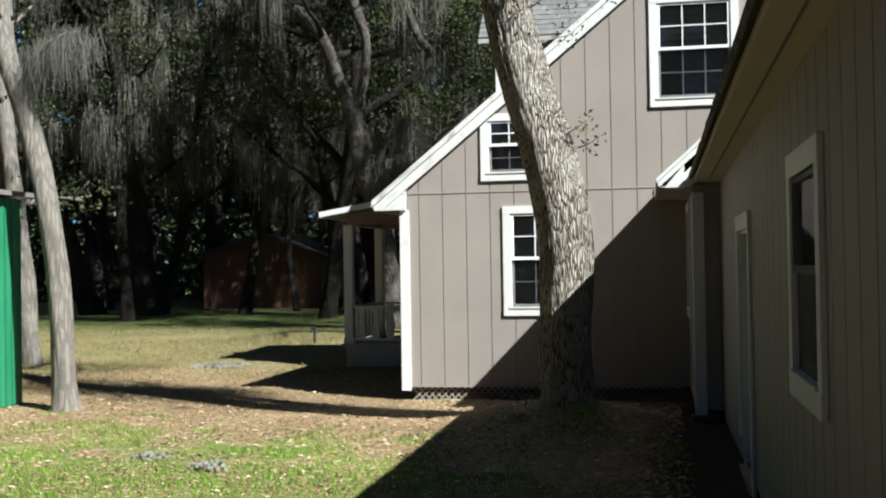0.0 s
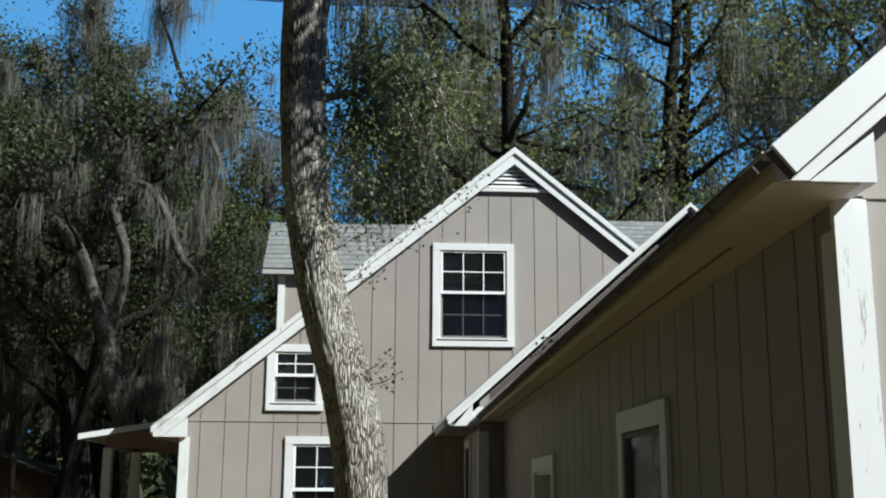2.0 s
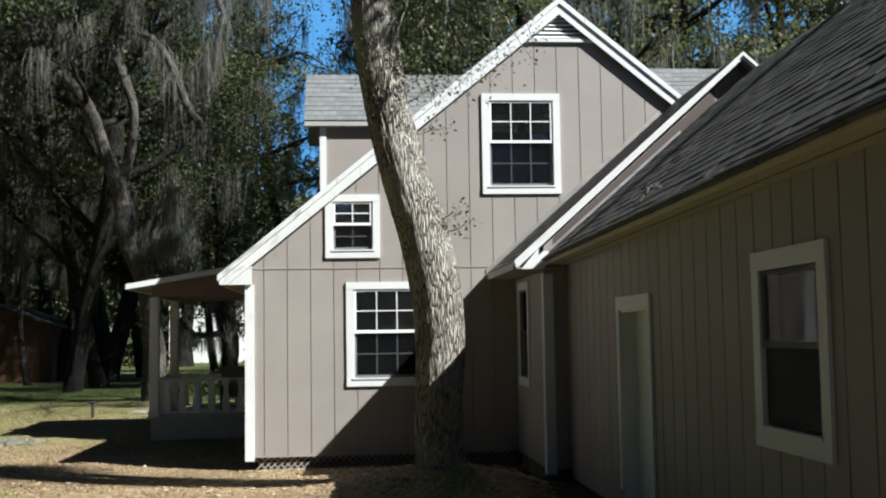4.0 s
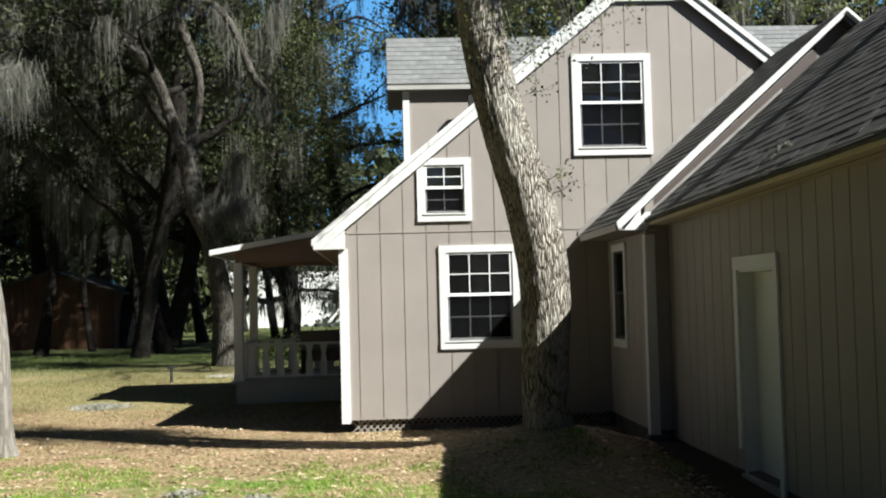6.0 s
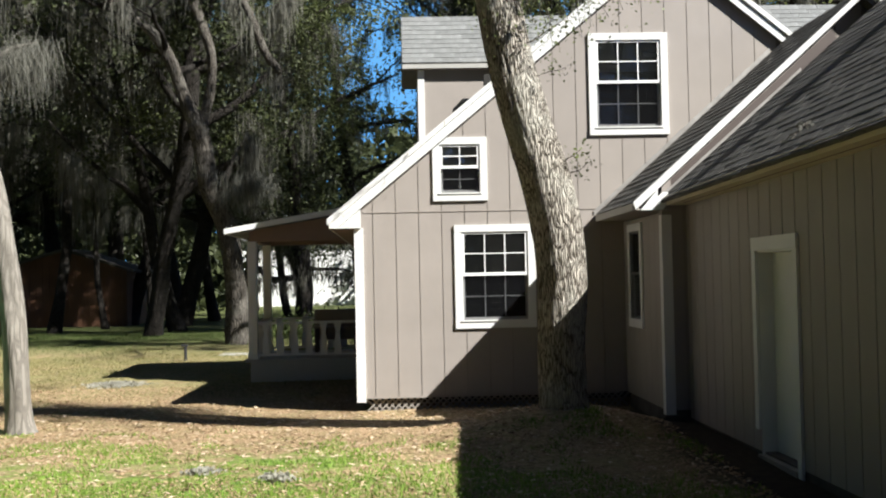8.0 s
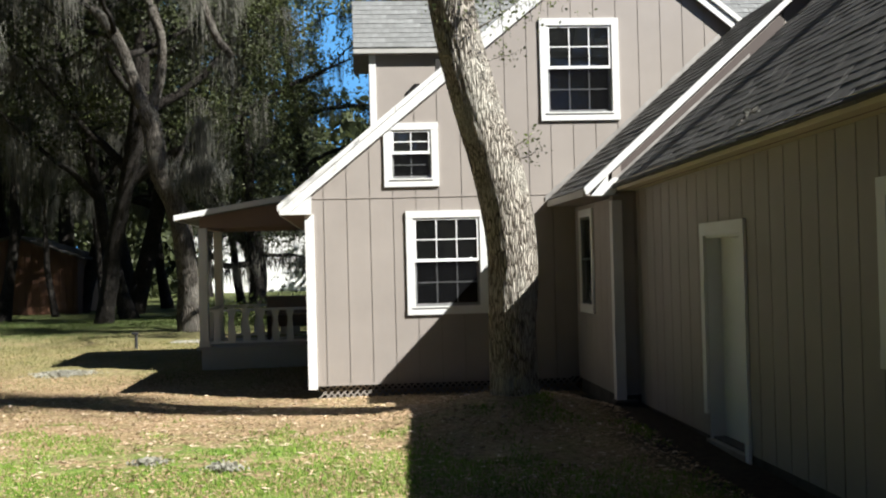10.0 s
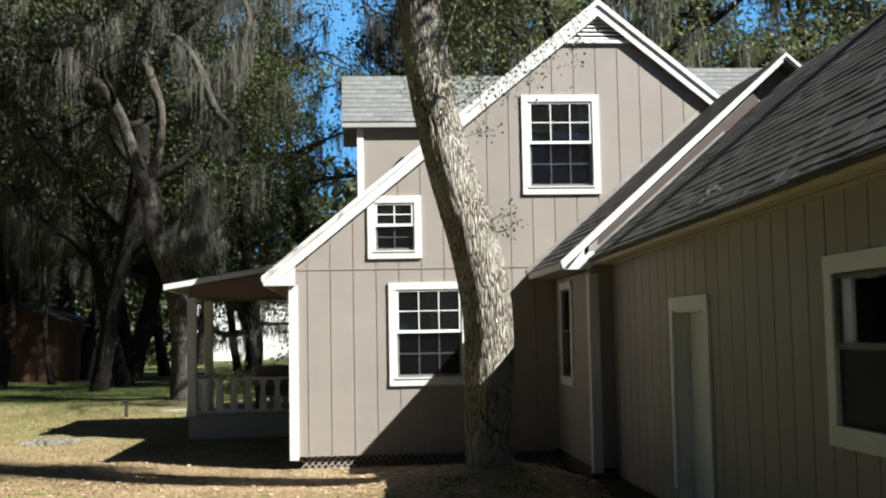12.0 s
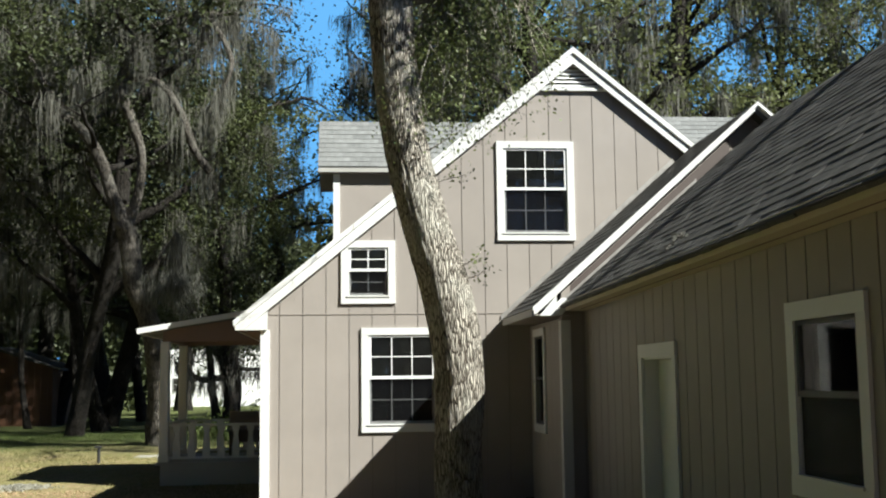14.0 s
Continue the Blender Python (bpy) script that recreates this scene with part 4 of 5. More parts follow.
def moss_mesh(name, anchors, rng, per=30, long=(0.4, 1.7), wide=0.019, spread=0.17, material=None):
    """Hanging tapered strands of moss in tufts."""
    p = np.repeat(np.asarray(anchors), per, 0)
    n = len(p)
    p = p + rng.normal(size=(n, 3)) * np.array([spread, spread, 0.08])
    tuft = np.repeat(rng.uniform(long[0], long[1], len(anchors)), per)
    length = tuft * rng.uniform(0.45, 1.1, n)
    w = rng.uniform(0, 2 * math.pi, n)
    side = np.stack([np.cos(w), np.sin(w), 0 * w], 1) * (wide * rng.uniform(0.5, 1.3, n))[:, None]
    levels, widths = (0.0, 0.4, 1.0), (0.6, 1.0, 0.12)
    rows = []
    drift = np.zeros((n, 3))
    for lv, wd in zip(levels, widths):
        drift = drift + rng.normal(size=(n, 3)) * np.array([0.07, 0.07, 0.0])
        q = p + drift - np.stack([0 * length, 0 * length, length * lv], 1)
        rows += [q - side * wd, q + side * wd]
    v = np.stack(rows, 1).reshape(-1, 3)
    base = (np.arange(n) * 6)[:, None]
    f = np.concatenate([base + np.array(q) for q in ((0, 1, 3, 2), (2, 3, 5, 4))])
    return mesh_of(name, v.tolist(), f.tolist(), material or m_moss)


def bent(rnd, start, way, length, rise, steps=7, wander=0.22):
    """A limb's crooked path."""
    pts, p, d = [Vector(start)], Vector(start), Vector(way).normalized()
    for i in range(steps):
        d = (d + Vector((rnd.uniform(-1, 1), rnd.uniform(-1, 1), rnd.uniform(-1, 1) + rise)) * wander).normalized()
        p = p + d * (length / steps)
        pts.append(p.copy())
    return pts


def taper(r0, r1, n):
    return [r0 + (r1 - r0) * (i / (n - 1)) ** 0.8 for i in range(n)]


def branched(rnd, verts, faces, trunk, radii, first, count, reach, sides=9, rise=0.15, subs=3):
    """Limbs and twigs on a trunk; gives the points that carry leaves."""
    tips, hangs = [], []
    n = len(trunk)
    for k in range(count):
        f = first + (1 - first) * (k + rnd.random() * 0.7) / count
        i = min(int(f * (n - 1)), n - 2)
        start = trunk[i].lerp(trunk[i + 1], f * (n - 1) - i)
        az = k * 2.4 + rnd.uniform(-0.5, 0.5)
        way = Vector((math.cos(az), math.sin(az), rnd.uniform(0.15, 0.8)))
        long = reach * rnd.uniform(0.65, 1.1) * (1.15 - 0.5 * f)
        limb = bent(rnd, start, way, long, rise)
        r = radii[i] * rnd.uniform(0.45, 0.72)
        tube(verts, faces, limb, taper(r, 0.025, len(limb)), max(sides - 2, 5))
        tips += limb[3:]
        hangs += limb[2:]
        for q in range(subs):
            j = rnd.randrange(2, len(limb) - 1)
            az2 = rnd.uniform(0, 6.28)
            sub = bent(rnd, limb[j], (math.cos(az2), math.sin(az2), rnd.uniform(-0.1, 0.6)), long * rnd.uniform(0.3, 0.5), rise * 0.5, 5)
            tube(verts, faces, sub, taper(r * 0.4, 0.012, len(sub)), 5)
            tips += sub[2:]
            hangs += sub[1:]
    return tips, hangs


def woods_tree(name, seed, tall, r0, lean, first, limbs, reach, clusters, per, tufts, label, leaf=0.19, green=None, grey=None):
    """An oak of the woods at the origin: trunk with limbs, crown of leaves, hanging moss."""
    rnd, rng = random.Random(seed), np.random.default_rng(seed)
    e = thing(name, (0, 0, 0), label, "tree", "oaks of the woods")
    steps = 12
    p, d, trunk = Vector((0, 0, -0.3)), Vector((lean[0], lean[1], 1)).normalized(), []
    for i in range(steps + 1):
        trunk.append(p.copy())
        d = (d + Vector((rnd.uniform(-1, 1), rnd.uniform(-1, 1), 0.5)) * 0.1).normalized()
        p = p + d * (tall / steps)
    radii = [r0 * (1.45 if i == 0 else 1.0) * (1 - 0.85 * i / steps) + 0.02 for i in range(steps + 1)]
    verts, faces = [], []
    tube(verts, faces, trunk, radii, 11, 0.25)
    tips, hangs = branched(rnd, verts, faces, trunk, radii, first, limbs, reach)
    finish("trunk", mesh_of("trunk", verts, faces, m_bark_shade, True), None, e)
    pick = [tips[rnd.randrange(len(tips))] + Vector((rnd.gauss(0, 0.5), rnd.gauss(0, 0.5), rnd.gauss(0.2, 0.5))) for _ in range(clusters)]
    finish("crown", leaves_mesh("crown", pick, leaf, green or m_leaf_shade, rng, (0.62, 0.62, 0.26), per), None, e, "oak leaves in sun-lightened green" if green else "oak leaves in shade-darkened green")
    hang = [hangs[rnd.randrange(len(hangs))] for _ in range(tufts)]
    finish("hanging_moss", moss_mesh("hanging_moss", hang, rng, 36, (0.6, 2.6), 0.013, 0.13, grey or m_moss), None, e, "grey hanging moss")
    return e


OAK = "tall dark oak hung with grey moss in the woods"
SUNNY = "tall oak in sun-lightened green, hung with pale moss, behind the house"
kinds = [
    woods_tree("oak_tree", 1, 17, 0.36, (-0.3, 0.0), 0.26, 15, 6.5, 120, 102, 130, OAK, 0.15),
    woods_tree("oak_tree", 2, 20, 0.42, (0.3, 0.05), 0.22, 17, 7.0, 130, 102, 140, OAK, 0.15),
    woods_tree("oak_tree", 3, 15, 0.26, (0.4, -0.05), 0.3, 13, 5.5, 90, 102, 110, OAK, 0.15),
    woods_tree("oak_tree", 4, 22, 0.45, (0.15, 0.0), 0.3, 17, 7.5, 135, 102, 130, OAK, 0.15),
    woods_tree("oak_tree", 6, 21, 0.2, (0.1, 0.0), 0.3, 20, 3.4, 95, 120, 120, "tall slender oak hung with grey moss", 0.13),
    # kind 5 is never in view; its dense crown keeps sky light off the walls
    woods_tree("oak_tree", 5, 17, 0.4, (0.0, 0.0), 0.4, 22, 7.0, 420, 42, 12, "unseen oak with a dense crown, added to block sky light", 0.36),
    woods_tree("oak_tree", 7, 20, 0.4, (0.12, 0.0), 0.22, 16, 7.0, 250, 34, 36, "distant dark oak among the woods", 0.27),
    woods_tree("oak_tree", 2, 20, 0.36, (0.3, 0.05), 0.22, 17, 7.0, 130, 88, 90, SUNNY, 0.15, m_leaf_sunlit, m_moss_near),
    woods_tree("oak_tree", 14, 21, 0.38, (0.15, 0.0), 0.3, 17, 7.0, 125, 88, 90, SUNNY, 0.15, m_leaf_sunlit, m_moss_near),
]
SPOTS = [
    (-7.9, 28.2, 0, 1), (-6.9, 23.5, 2, 0.9), (-14.8, 24, 3, 1), (-17.5, 25, 0, 1), (-22, 20, 3, 1), (-15.5, 33, 2, 1),
    (-21, 36, 6, 1), (-11, 40, 6, 1), (-9.5, 37, 6, 0.95), (-15, 38, 6, 1.0), (9.2, 24, 7, 0.95), (10.5, 18, 8, 0.9), (15, 20, 7, 1),
    (19, 17, 8, 1), (9, 31, 0, 1), (21, 29, 3, 1), (14, 33, 8, 1), (-29, 31, 6, 1), (-28, 44, 6, 1), (-17, 48, 6, 1),
    (-8, 50, 6, 1), (24, 52, 6, 1), (22, 44, 6, 1), (29, 34, 6, 1), (-35, 40, 6, 1), (26, 21, 2, 1), (-27, 25, 6, 1), (-10.5, 31, 2, 1.1),
    (-16.5, 28.5, 2, 0.9), (-19, 30, 0, 1.1),
    # kind 5 spots here: unseen light blockers left of and behind the walk
    (-8.5, -8.5, 5, 1), (-7.5, -16, 5, 1), (0.5, -18.5, 5, 0.9), (-15, -12, 5, 1.2), (-16, -2.5, 5, 1.2), (-20, 6, 5, 1.2),
    (-11, -24, 5, 1.2), (11, -33, 5, 1.2), (17, 11, 7, 0.9), (24, 12, 8, 1),
    (-7.2, 33, 4, 1), (4.1, 30, 4, 1), (4.4, 24, 4, 0.9), (11, 25, 7, 0.95), (5.8, 35, 4, 1), (-11.3, 24, 4, 0.9), (-13.5, 19.5, 4, 0.9),
    (-14, 43, 6, 1.05), (-19.5, 41, 6, 1.1), (-24, 38, 6, 1.05), (-33, 33, 6, 1.1), (-3.5, 27, 2, 0.66), (6.0, 12.8, 7, 0.85), (9.2, 14.5, 8, 0.9), (31, 27, 6, 1.1),
    (-0.7, 25.5, 8, 0.66), (-8.6, 27.6, 4, 0.6), (-10.3, 27.2, 4, 0.55),
    # more unseen light blockers
    (-14.5, 0.5, 5, 1.1), (-12.5, -6.5, 5, 1.1), (-11, -13.5, 5, 1.1), (-21, -7, 5, 1.2), (-6, -21, 5, 1.1), (-17, -18, 5, 1.2),
]
rt = random.Random(12)
for x, y, k, size in SPOTS:
    m = pose(x, y, ground_z(x, y) - 0.02, 0, 0, rt.uniform(0, 360)) @ Matrix.Diagonal((size, size, size, 1))
    copy_thing(kinds[k], m)
for k in kinds:
    for o in [*k.children_recursive, k]:
        bpy.data.objects.remove(o)


def smooth_path(points, per=6):
    """Points filled in along a rounded line; each point is x, y, z, radius."""
    p = np.array(points, float)
    out = []
    for i in range(len(p) - 1):
        a, b, c, d = p[max(i - 1, 0)], p[i], p[i + 1], p[min(i + 2, len(p) - 1)]
        for k in range(per):
            t = k / per
            out.append(0.5 * (2 * b + (c - a) * t + (2 * a - 5 * b + 4 * c - d) * t * t + (3 * b - a - 3 * c + d) * t ** 3))
    out.append(p[-1])
    return [Vector(q[:3]) for q in out], [float(q[3]) for q in out]


# the leaning oak in front of the gable
yard_oak = thing("yard_oak", (2.27, -2.85, 0.1), "leaning oak with rough grey fissured bark beside the house", "tree")
tr, rr = smooth_path([(2.32, -2.85, -0.15, 0.36), (2.29, -2.85, 0.2, 0.275), (2.27, -2.85, 1.0, 0.245), (2.29, -2.85, 1.9, 0.262),
                      (2.175, -2.85, 2.7, 0.262), (1.945, -2.85, 3.5, 0.25), (1.75, -2.85, 4.3, 0.238), (1.62, -2.85, 5.3, 0.237),
                      (1.57, -2.86, 6.5, 0.24), (1.63, -2.9, 7.8, 0.235), (1.75, -2.8, 9.2, 0.2), (1.7, -2.6, 11, 0.14), (1.8, -2.4, 13, 0.07)], 24)
verts, faces = [], []


def fissure(w, i):
    p = Vector((math.cos(w) * 5.2, math.sin(w) * 5.2, tr[i].z * 1.15))
    v = noise.noise(p * 2.1) * 0.5 + noise.noise(p * 0.7) * 0.6
    ridge = 1 - abs(noise.noise(Vector((p.x * 1.7, p.y * 1.7, p.z * 1.6)))) * 2
    return 1 + 0.04 * v + 0.05 * ridge + 0.02 * noise.noise(Vector((math.cos(w), math.sin(w), tr[i].z * 0.8)))


tube(verts, faces, tr, rr, 84, 0.0, None, fissure)
finish("trunk", mesh_of("trunk", verts, faces, m_bark, True), None, yard_oak, "rough grey fissured bark")
verts, faces = [], []
rnd = random.Random(21)
rng = np.random.default_rng(21)
top = [p for p in tr if p.z > 8.2]
tr_r = [r for p, r in zip(tr, rr) if p.z > 8.2]
tips, hangs = branched(rnd, verts, faces, top, tr_r, 0.1, 8, 3.6, 9)
# a low leafy branch reaching over the roof edge
low = bent(random.Random(4), (1.6, -2.85, 5.95), (0.95, 0.2, 0.25), 1.5, 0.0, 8, 0.1)
tube(verts, faces, low, taper(0.06, 0.012, len(low)), 7)
twigs, sprigs = [], []
for q in range(72):
    j = rnd.randrange(2, len(low))
    sub = bent(rnd, low[j], (rnd.uniform(-0.7, 0.7), rnd.uniform(-0.6, 0.6), rnd.uniform(-1.1, 1.3)), rnd.uniform(0.4, 1.05), -0.05, 6, 0.16)
    tube(verts, faces, sub, taper(0.014, 0.004, len(sub)), 5)
    twigs += sub[1:]
for q in range(40):
    j = rnd.randrange(2, len(low))
    sub = bent(rnd, low[j] + Vector((0, 0, -0.1)), (rnd.uniform(-0.5, 0.5), rnd.uniform(-0.4, 0.3), -1.0), rnd.uniform(0.5, 1.6), -0.1, 6, 0.16)
    tube(verts, faces, sub, taper(0.01, 0.003, len(sub)), 5)
    twigs += sub[2:]
for q in range(38):
    j = rnd.randrange(1, 5)
    sub = bent(rnd, low[j] + Vector((0, 0, -0.1)), (rnd.uniform(-0.2, 0.5), rnd.uniform(-0.4, 0.3), -1.0), rnd.uniform(0.8, 1.75), -0.1, 7, 0.14)
    tube(verts, faces, sub, taper(0.01, 0.003, len(sub)), 5)
    twigs += sub[2:]
# thin shoots from the trunk
for z, az, long in ((3.95, 0.2, 0.4), (4.3, -0.3, 0.5), (2.9, 0.1, 0.3), (4.7, 0.15, 0.6), (3.0, -0.6, 0.3)):
    i = min(range(len(tr)), key=lambda q: abs(tr[q].z - z))
    s0 = tr[i] + Vector((math.cos(az), math.sin(az), 0)) * rr[i] * 0.9
    sh = bent(rnd, s0, (math.cos(az), math.sin(az), 0.5), long, 0.1, 6, 0.2)
    tube(verts, faces, sh, taper(0.012, 0.003, len(sh)), 5)
    sprigs += sh[3:]
tagged(finish("branchwork", mesh_of("branchwork", verts, faces, m_bark, True), None, yard_oak), kind="stuff")
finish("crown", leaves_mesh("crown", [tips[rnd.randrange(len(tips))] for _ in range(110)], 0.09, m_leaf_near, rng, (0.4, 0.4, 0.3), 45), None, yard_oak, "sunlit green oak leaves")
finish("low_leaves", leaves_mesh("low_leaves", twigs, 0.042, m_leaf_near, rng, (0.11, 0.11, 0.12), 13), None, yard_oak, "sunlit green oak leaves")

tagged(finish("shoot_foliage", leaves_mesh("shoot_foliage", sprigs, 0.045, m_leaf_near, rng, (0.07, 0.07, 0.07), 9), None, yard_oak, "thin leafy shoots"), kind="stuff")

# unseen oak added beyond the long wing to shade the upper trunk in the yard
wing_oak = thing("wing_oak", (10.6, -7.6, 0.1), "unseen oak beyond the long wing, added to shade the yard oak", "tree")
wt, wr = smooth_path([(10.6, -7.6, -0.1, 0.45), (10.5, -7.5, 1.0, 0.34), (10.2, -7.3, 3.5, 0.3), (9.6, -6.9, 6.0, 0.26), (8.6, -6.5, 8.4, 0.2), (7.4, -6.0, 10.2, 0.14), (5.9, -5.6, 12.0, 0.06)], 6)
verts, faces = [], []
tube(verts, faces, wt, wr, 16, 0.25)
finish("trunk", mesh_of("trunk", verts, faces, m_bark_shade, True), None, wing_oak)
crown = [Vector((5.95 + rnd.gauss(0, 0.42), -5.75 + rnd.gauss(0, 0.4), 11.2 + rnd.gauss(0, 1.1))) for _ in range(62)]
finish("crown", leaves_mesh("crown", crown, 0.11, m_leaf_shade, rng, (0.3, 0.3, 0.25), 55), None, wing_oak, "oak leaves in shade-darkened green")

# unseen oak added behind the walk, its crown shades the yard's open end
south_oak = thing("south_oak", (3.4, -20.0, 0.1), "unseen oak added to shade the open end of the yard", "tree")
st, sr = smooth_path([(3.4, -20.0, -0.1, 0.5), (3.4, -19.9, 0.8, 0.38), (3.5, -19.2, 4.0, 0.32), (3.8, -17.6, 7.5, 0.24), (4.2, -15.6, 9.4, 0.14), (4.4, -14.2, 10.2, 0.05)], 6)
verts, faces = [], []
tube(verts, faces, st, sr, 16, 0.25)
for k in range(7):
    tube(verts, faces, bent(rnd, st[20 + k], (math.cos(k * 2.4), math.sin(k * 2.4) * 0.6, 0.2), 2.8, 0.1), taper(0.08, 0.015, 8), 7)
finish("trunk", mesh_of("trunk", verts, faces, m_bark_shade, True), None, south_oak)
crown = [Vector((rnd.uniform(0.2, 6.6), rnd.uniform(-18.0, -13.4), rnd.uniform(8.3, 10.8))) for _ in range(150)]
finish("crown", leaves_mesh("crown", crown, 0.2, m_leaf_shade, rng, (0.45, 0.4, 0.3), 60), None, south_oak, "oak leaves in shade-darkened green")

# the pale leaning tree by the green shed
pale = thing("pale_tree", (-4.1, -1.25, 0.1), "slim leaning tree with pale smooth bark", "tree")
tr2, rr2 = smooth_path([(-3.98, -1.25, -0.1, 0.258), (-4.00, -1.25, 0.22, 0.158), (-4.03, -1.25, 0.96, 0.143), (-4.09, -1.25, 1.64, 0.139),
                        (-4.15, -1.25, 2.19, 0.137), (-4.26, -1.25, 2.81, 0.137), (-4.53, -1.20, 3.7, 0.139), (-4.86, -1.15, 4.7, 0.124),
                        (-5.01, -0.95, 6, 0.105), (-5.31, -0.75, 7.6, 0.076), (-5.21, -0.65, 9.2, 0.043)], 8)
verts, faces = [], []
tube(verts, faces, tr2, rr2, 32, 0.22)
side, side_r = smooth_path([(-4.6, -1.2, 3.85, 0.06), (-4.4, -1.35, 4.3, 0.045), (-4.05, -1.4, 4.6, 0.03), (-3.7, -1.4, 4.7, 0.012)], 5)
tube(verts, faces, side, side_r, 8)
top = [p for p in tr2 if p.z > 3.6]
tips, hangs = branched(random.Random(33), verts, faces, top, [0.07] * len(top), 0.35, 5, 1.4, 8)
finish("trunk", mesh_of("trunk", verts, faces, m_bark_pale, True), None, pale, "pale grey smooth bark")
finish("crown", leaves_mesh("crown", [tips[rnd.randrange(len(tips))] for _ in range(34)], 0.1, m_leaf_shade, rng, (0.35, 0.35, 0.25), 40), None, pale, "leaves in shade-darkened green")
tagged(finish("hanging_moss", moss_mesh("hanging_moss", [hangs[rnd.randrange(len(hangs))] for _ in range(8)] + side[6:], rng, 80, (0.35, 1.0), 0.003, 0.12, m_moss_near), None, pale, "grey hanging moss"), kind="stuff")

# a second pale trunk behind it
behind = thing("grey_tree", (-8.1, 4.8, 0.1), "straight tree with pale grey bark behind the shed", "tree")
tr3, rr3 = smooth_path([(-8.08, 4.8, -0.1, 0.26), (-8.1, 4.8, 0.4, 0.19), (-8.25, 4.8, 2.0, 0.18), (-8.5, 4.8, 4.0, 0.15), (-8.8, 4.9, 6.5, 0.11), (-9.1, 5.1, 9.0, 0.05)], 6)
verts, faces = [], []
tube(verts, faces, tr3, rr3, 20, 0.22)
tips3, hangs3 = branched(rnd, verts, faces, tr3, rr3, 0.5, 6, 1.8, 7)
finish("trunk", mesh_of("trunk", verts, faces, m_bark_pale, True), None, behind, "pale grey bark")
finish("crown", leaves_mesh("crown", [tips3[rnd.randrange(len(tips3))] for _ in range(30)], 0.1, m_leaf_shade, rng, (0.35, 0.35, 0.25), 40), None, behind, "leaves in shade-darkened green")

# the forked mossy oak beyond the porch
forked = thing("forked_oak", (-3.65, 14.7, 0.2), "forked oak with pale trunk draped in grey moss", "tree")
main_t, main_r = smooth_path([(-3.6, 14.7, -0.1, 0.45), (-3.66, 14.7, 0.4, 0.32), (-3.74, 14.7, 2.2, 0.265), (-4.0, 14.7, 3.4, 0.26), (-4.34, 14.7, 4.2, 0.265), (-4.45, 14.7, 5.0, 0.245), (-4.63, 14.7, 6.0, 0.24)], 6)
left_t, left_r = smooth_path([(-4.6, 14.7, 5.8, 0.22), (-5.0, 14.7, 6.8, 0.18), (-5.26, 14.7, 7.55, 0.16), (-5.67, 14.8, 8.3, 0.13), (-6.6, 15.1, 9.3, 0.09), (-7.7, 15.5, 11.2, 0.05)], 6)
right_t, right_r = smooth_path([(-4.6, 14.7, 5.8, 0.17), (-4.3, 14.7, 6.8, 0.13), (-4.25, 14.75, 7.8, 0.12), (-4.55, 14.8, 8.8, 0.13), (-4.85, 14.9, 9.7, 0.15),
                                (-4.55, 15.0, 10.6, 0.14), (-4.0, 15.1, 11.4, 0.12), (-2.9, 15.2, 11.8, 0.09), (-1.8, 15.4, 11.9, 0.05)], 6)
broken_t, broken_r = smooth_path([(-4.8, 14.9, 9.9, 0.07), (-4.0, 14.8, 9.85, 0.08), (-3.55, 14.7, 9.46, 0.09), (-3.17, 14.7, 8.77, 0.1), (-2.86, 14.7, 7.9, 0.1), (-2.45, 14.7, 7.33, 0.11)], 5)
hook_t, hook_r = smooth_path([(-2.6, 15.2, 11.75, 0.06), (-2.1, 15.0, 10.9, 0.08), (-1.95, 14.9, 10.2, 0.07), (-2.3, 14.8, 9.4, 0.05), (-2.7, 14.8, 9.0, 0.02)], 5)
low_t, low_r = smooth_path([(-4.25, 14.7, 4.0, 0.11), (-3.9, 14.6, 4.6, 0.08), (-3.65, 14.6, 5.2, 0.06), (-3.3, 14.7, 5.7, 0.03)], 5)
verts, faces = [], []
for pts, rad, sd in ((main_t, main_r, 24), (left_t, left_r, 14), (right_t, right_r, 14), (low_t, low_r, 9), (broken_t, broken_r, 10), (hook_t, hook_r, 9)):
    tube(verts, faces, pts, rad, sd, 0.25)
finish("trunk", mesh_of("trunk", verts, faces, m_bark_fork, True), None, forked, "pale grey bark")
verts, faces = [], []
tips, hangs = [], []
for pts, rad, cnt, first in ((left_t, left_r, 8, 0.35), (right_t, right_r, 7, 0.5)):
    a, b = branched(rnd, verts, faces, pts, rad, first, cnt, 3.8, 8)
    tips, hangs = tips + a, hangs + b
hangs += broken_t * 2 + hook_t * 3 + right_t[24:] * 3 + low_t * 2 + [Vector((-3.9, 14.4, 4.5))] * 12
tips = [p for p in tips if p.y > 15.0 or p.z > 9.5]
hangs = [p for p in hangs if p.z > 8.8 or p.x > -4.3]
tagged(finish("branchwork", mesh_of("branchwork", verts, faces, m_bark_shade, True), None, forked, "shade-darkened bare limbs"), kind="stuff")
finish("crown", leaves_mesh("crown", [tips[rnd.randrange(len(tips))] for _ in range(150)], 0.14, m_leaf_shade, rng, (0.5, 0.5, 0.35), 60), None, forked, "oak leaves in shade-darkened green")
finish("hanging_moss", moss_mesh("hanging_moss", [hangs[rnd.randrange(len(hangs))] for _ in range(74)], rng, 64, (0.4, 1.7), 0.008, 0.12), None, forked, "grey hanging moss")

clump = [Vector((-3.3 + rnd.gauss(0, 0.24), 14.3 + rnd.gauss(0, 0.15), 4.4 + rnd.gauss(0, 0.2))) for _ in range(24)]
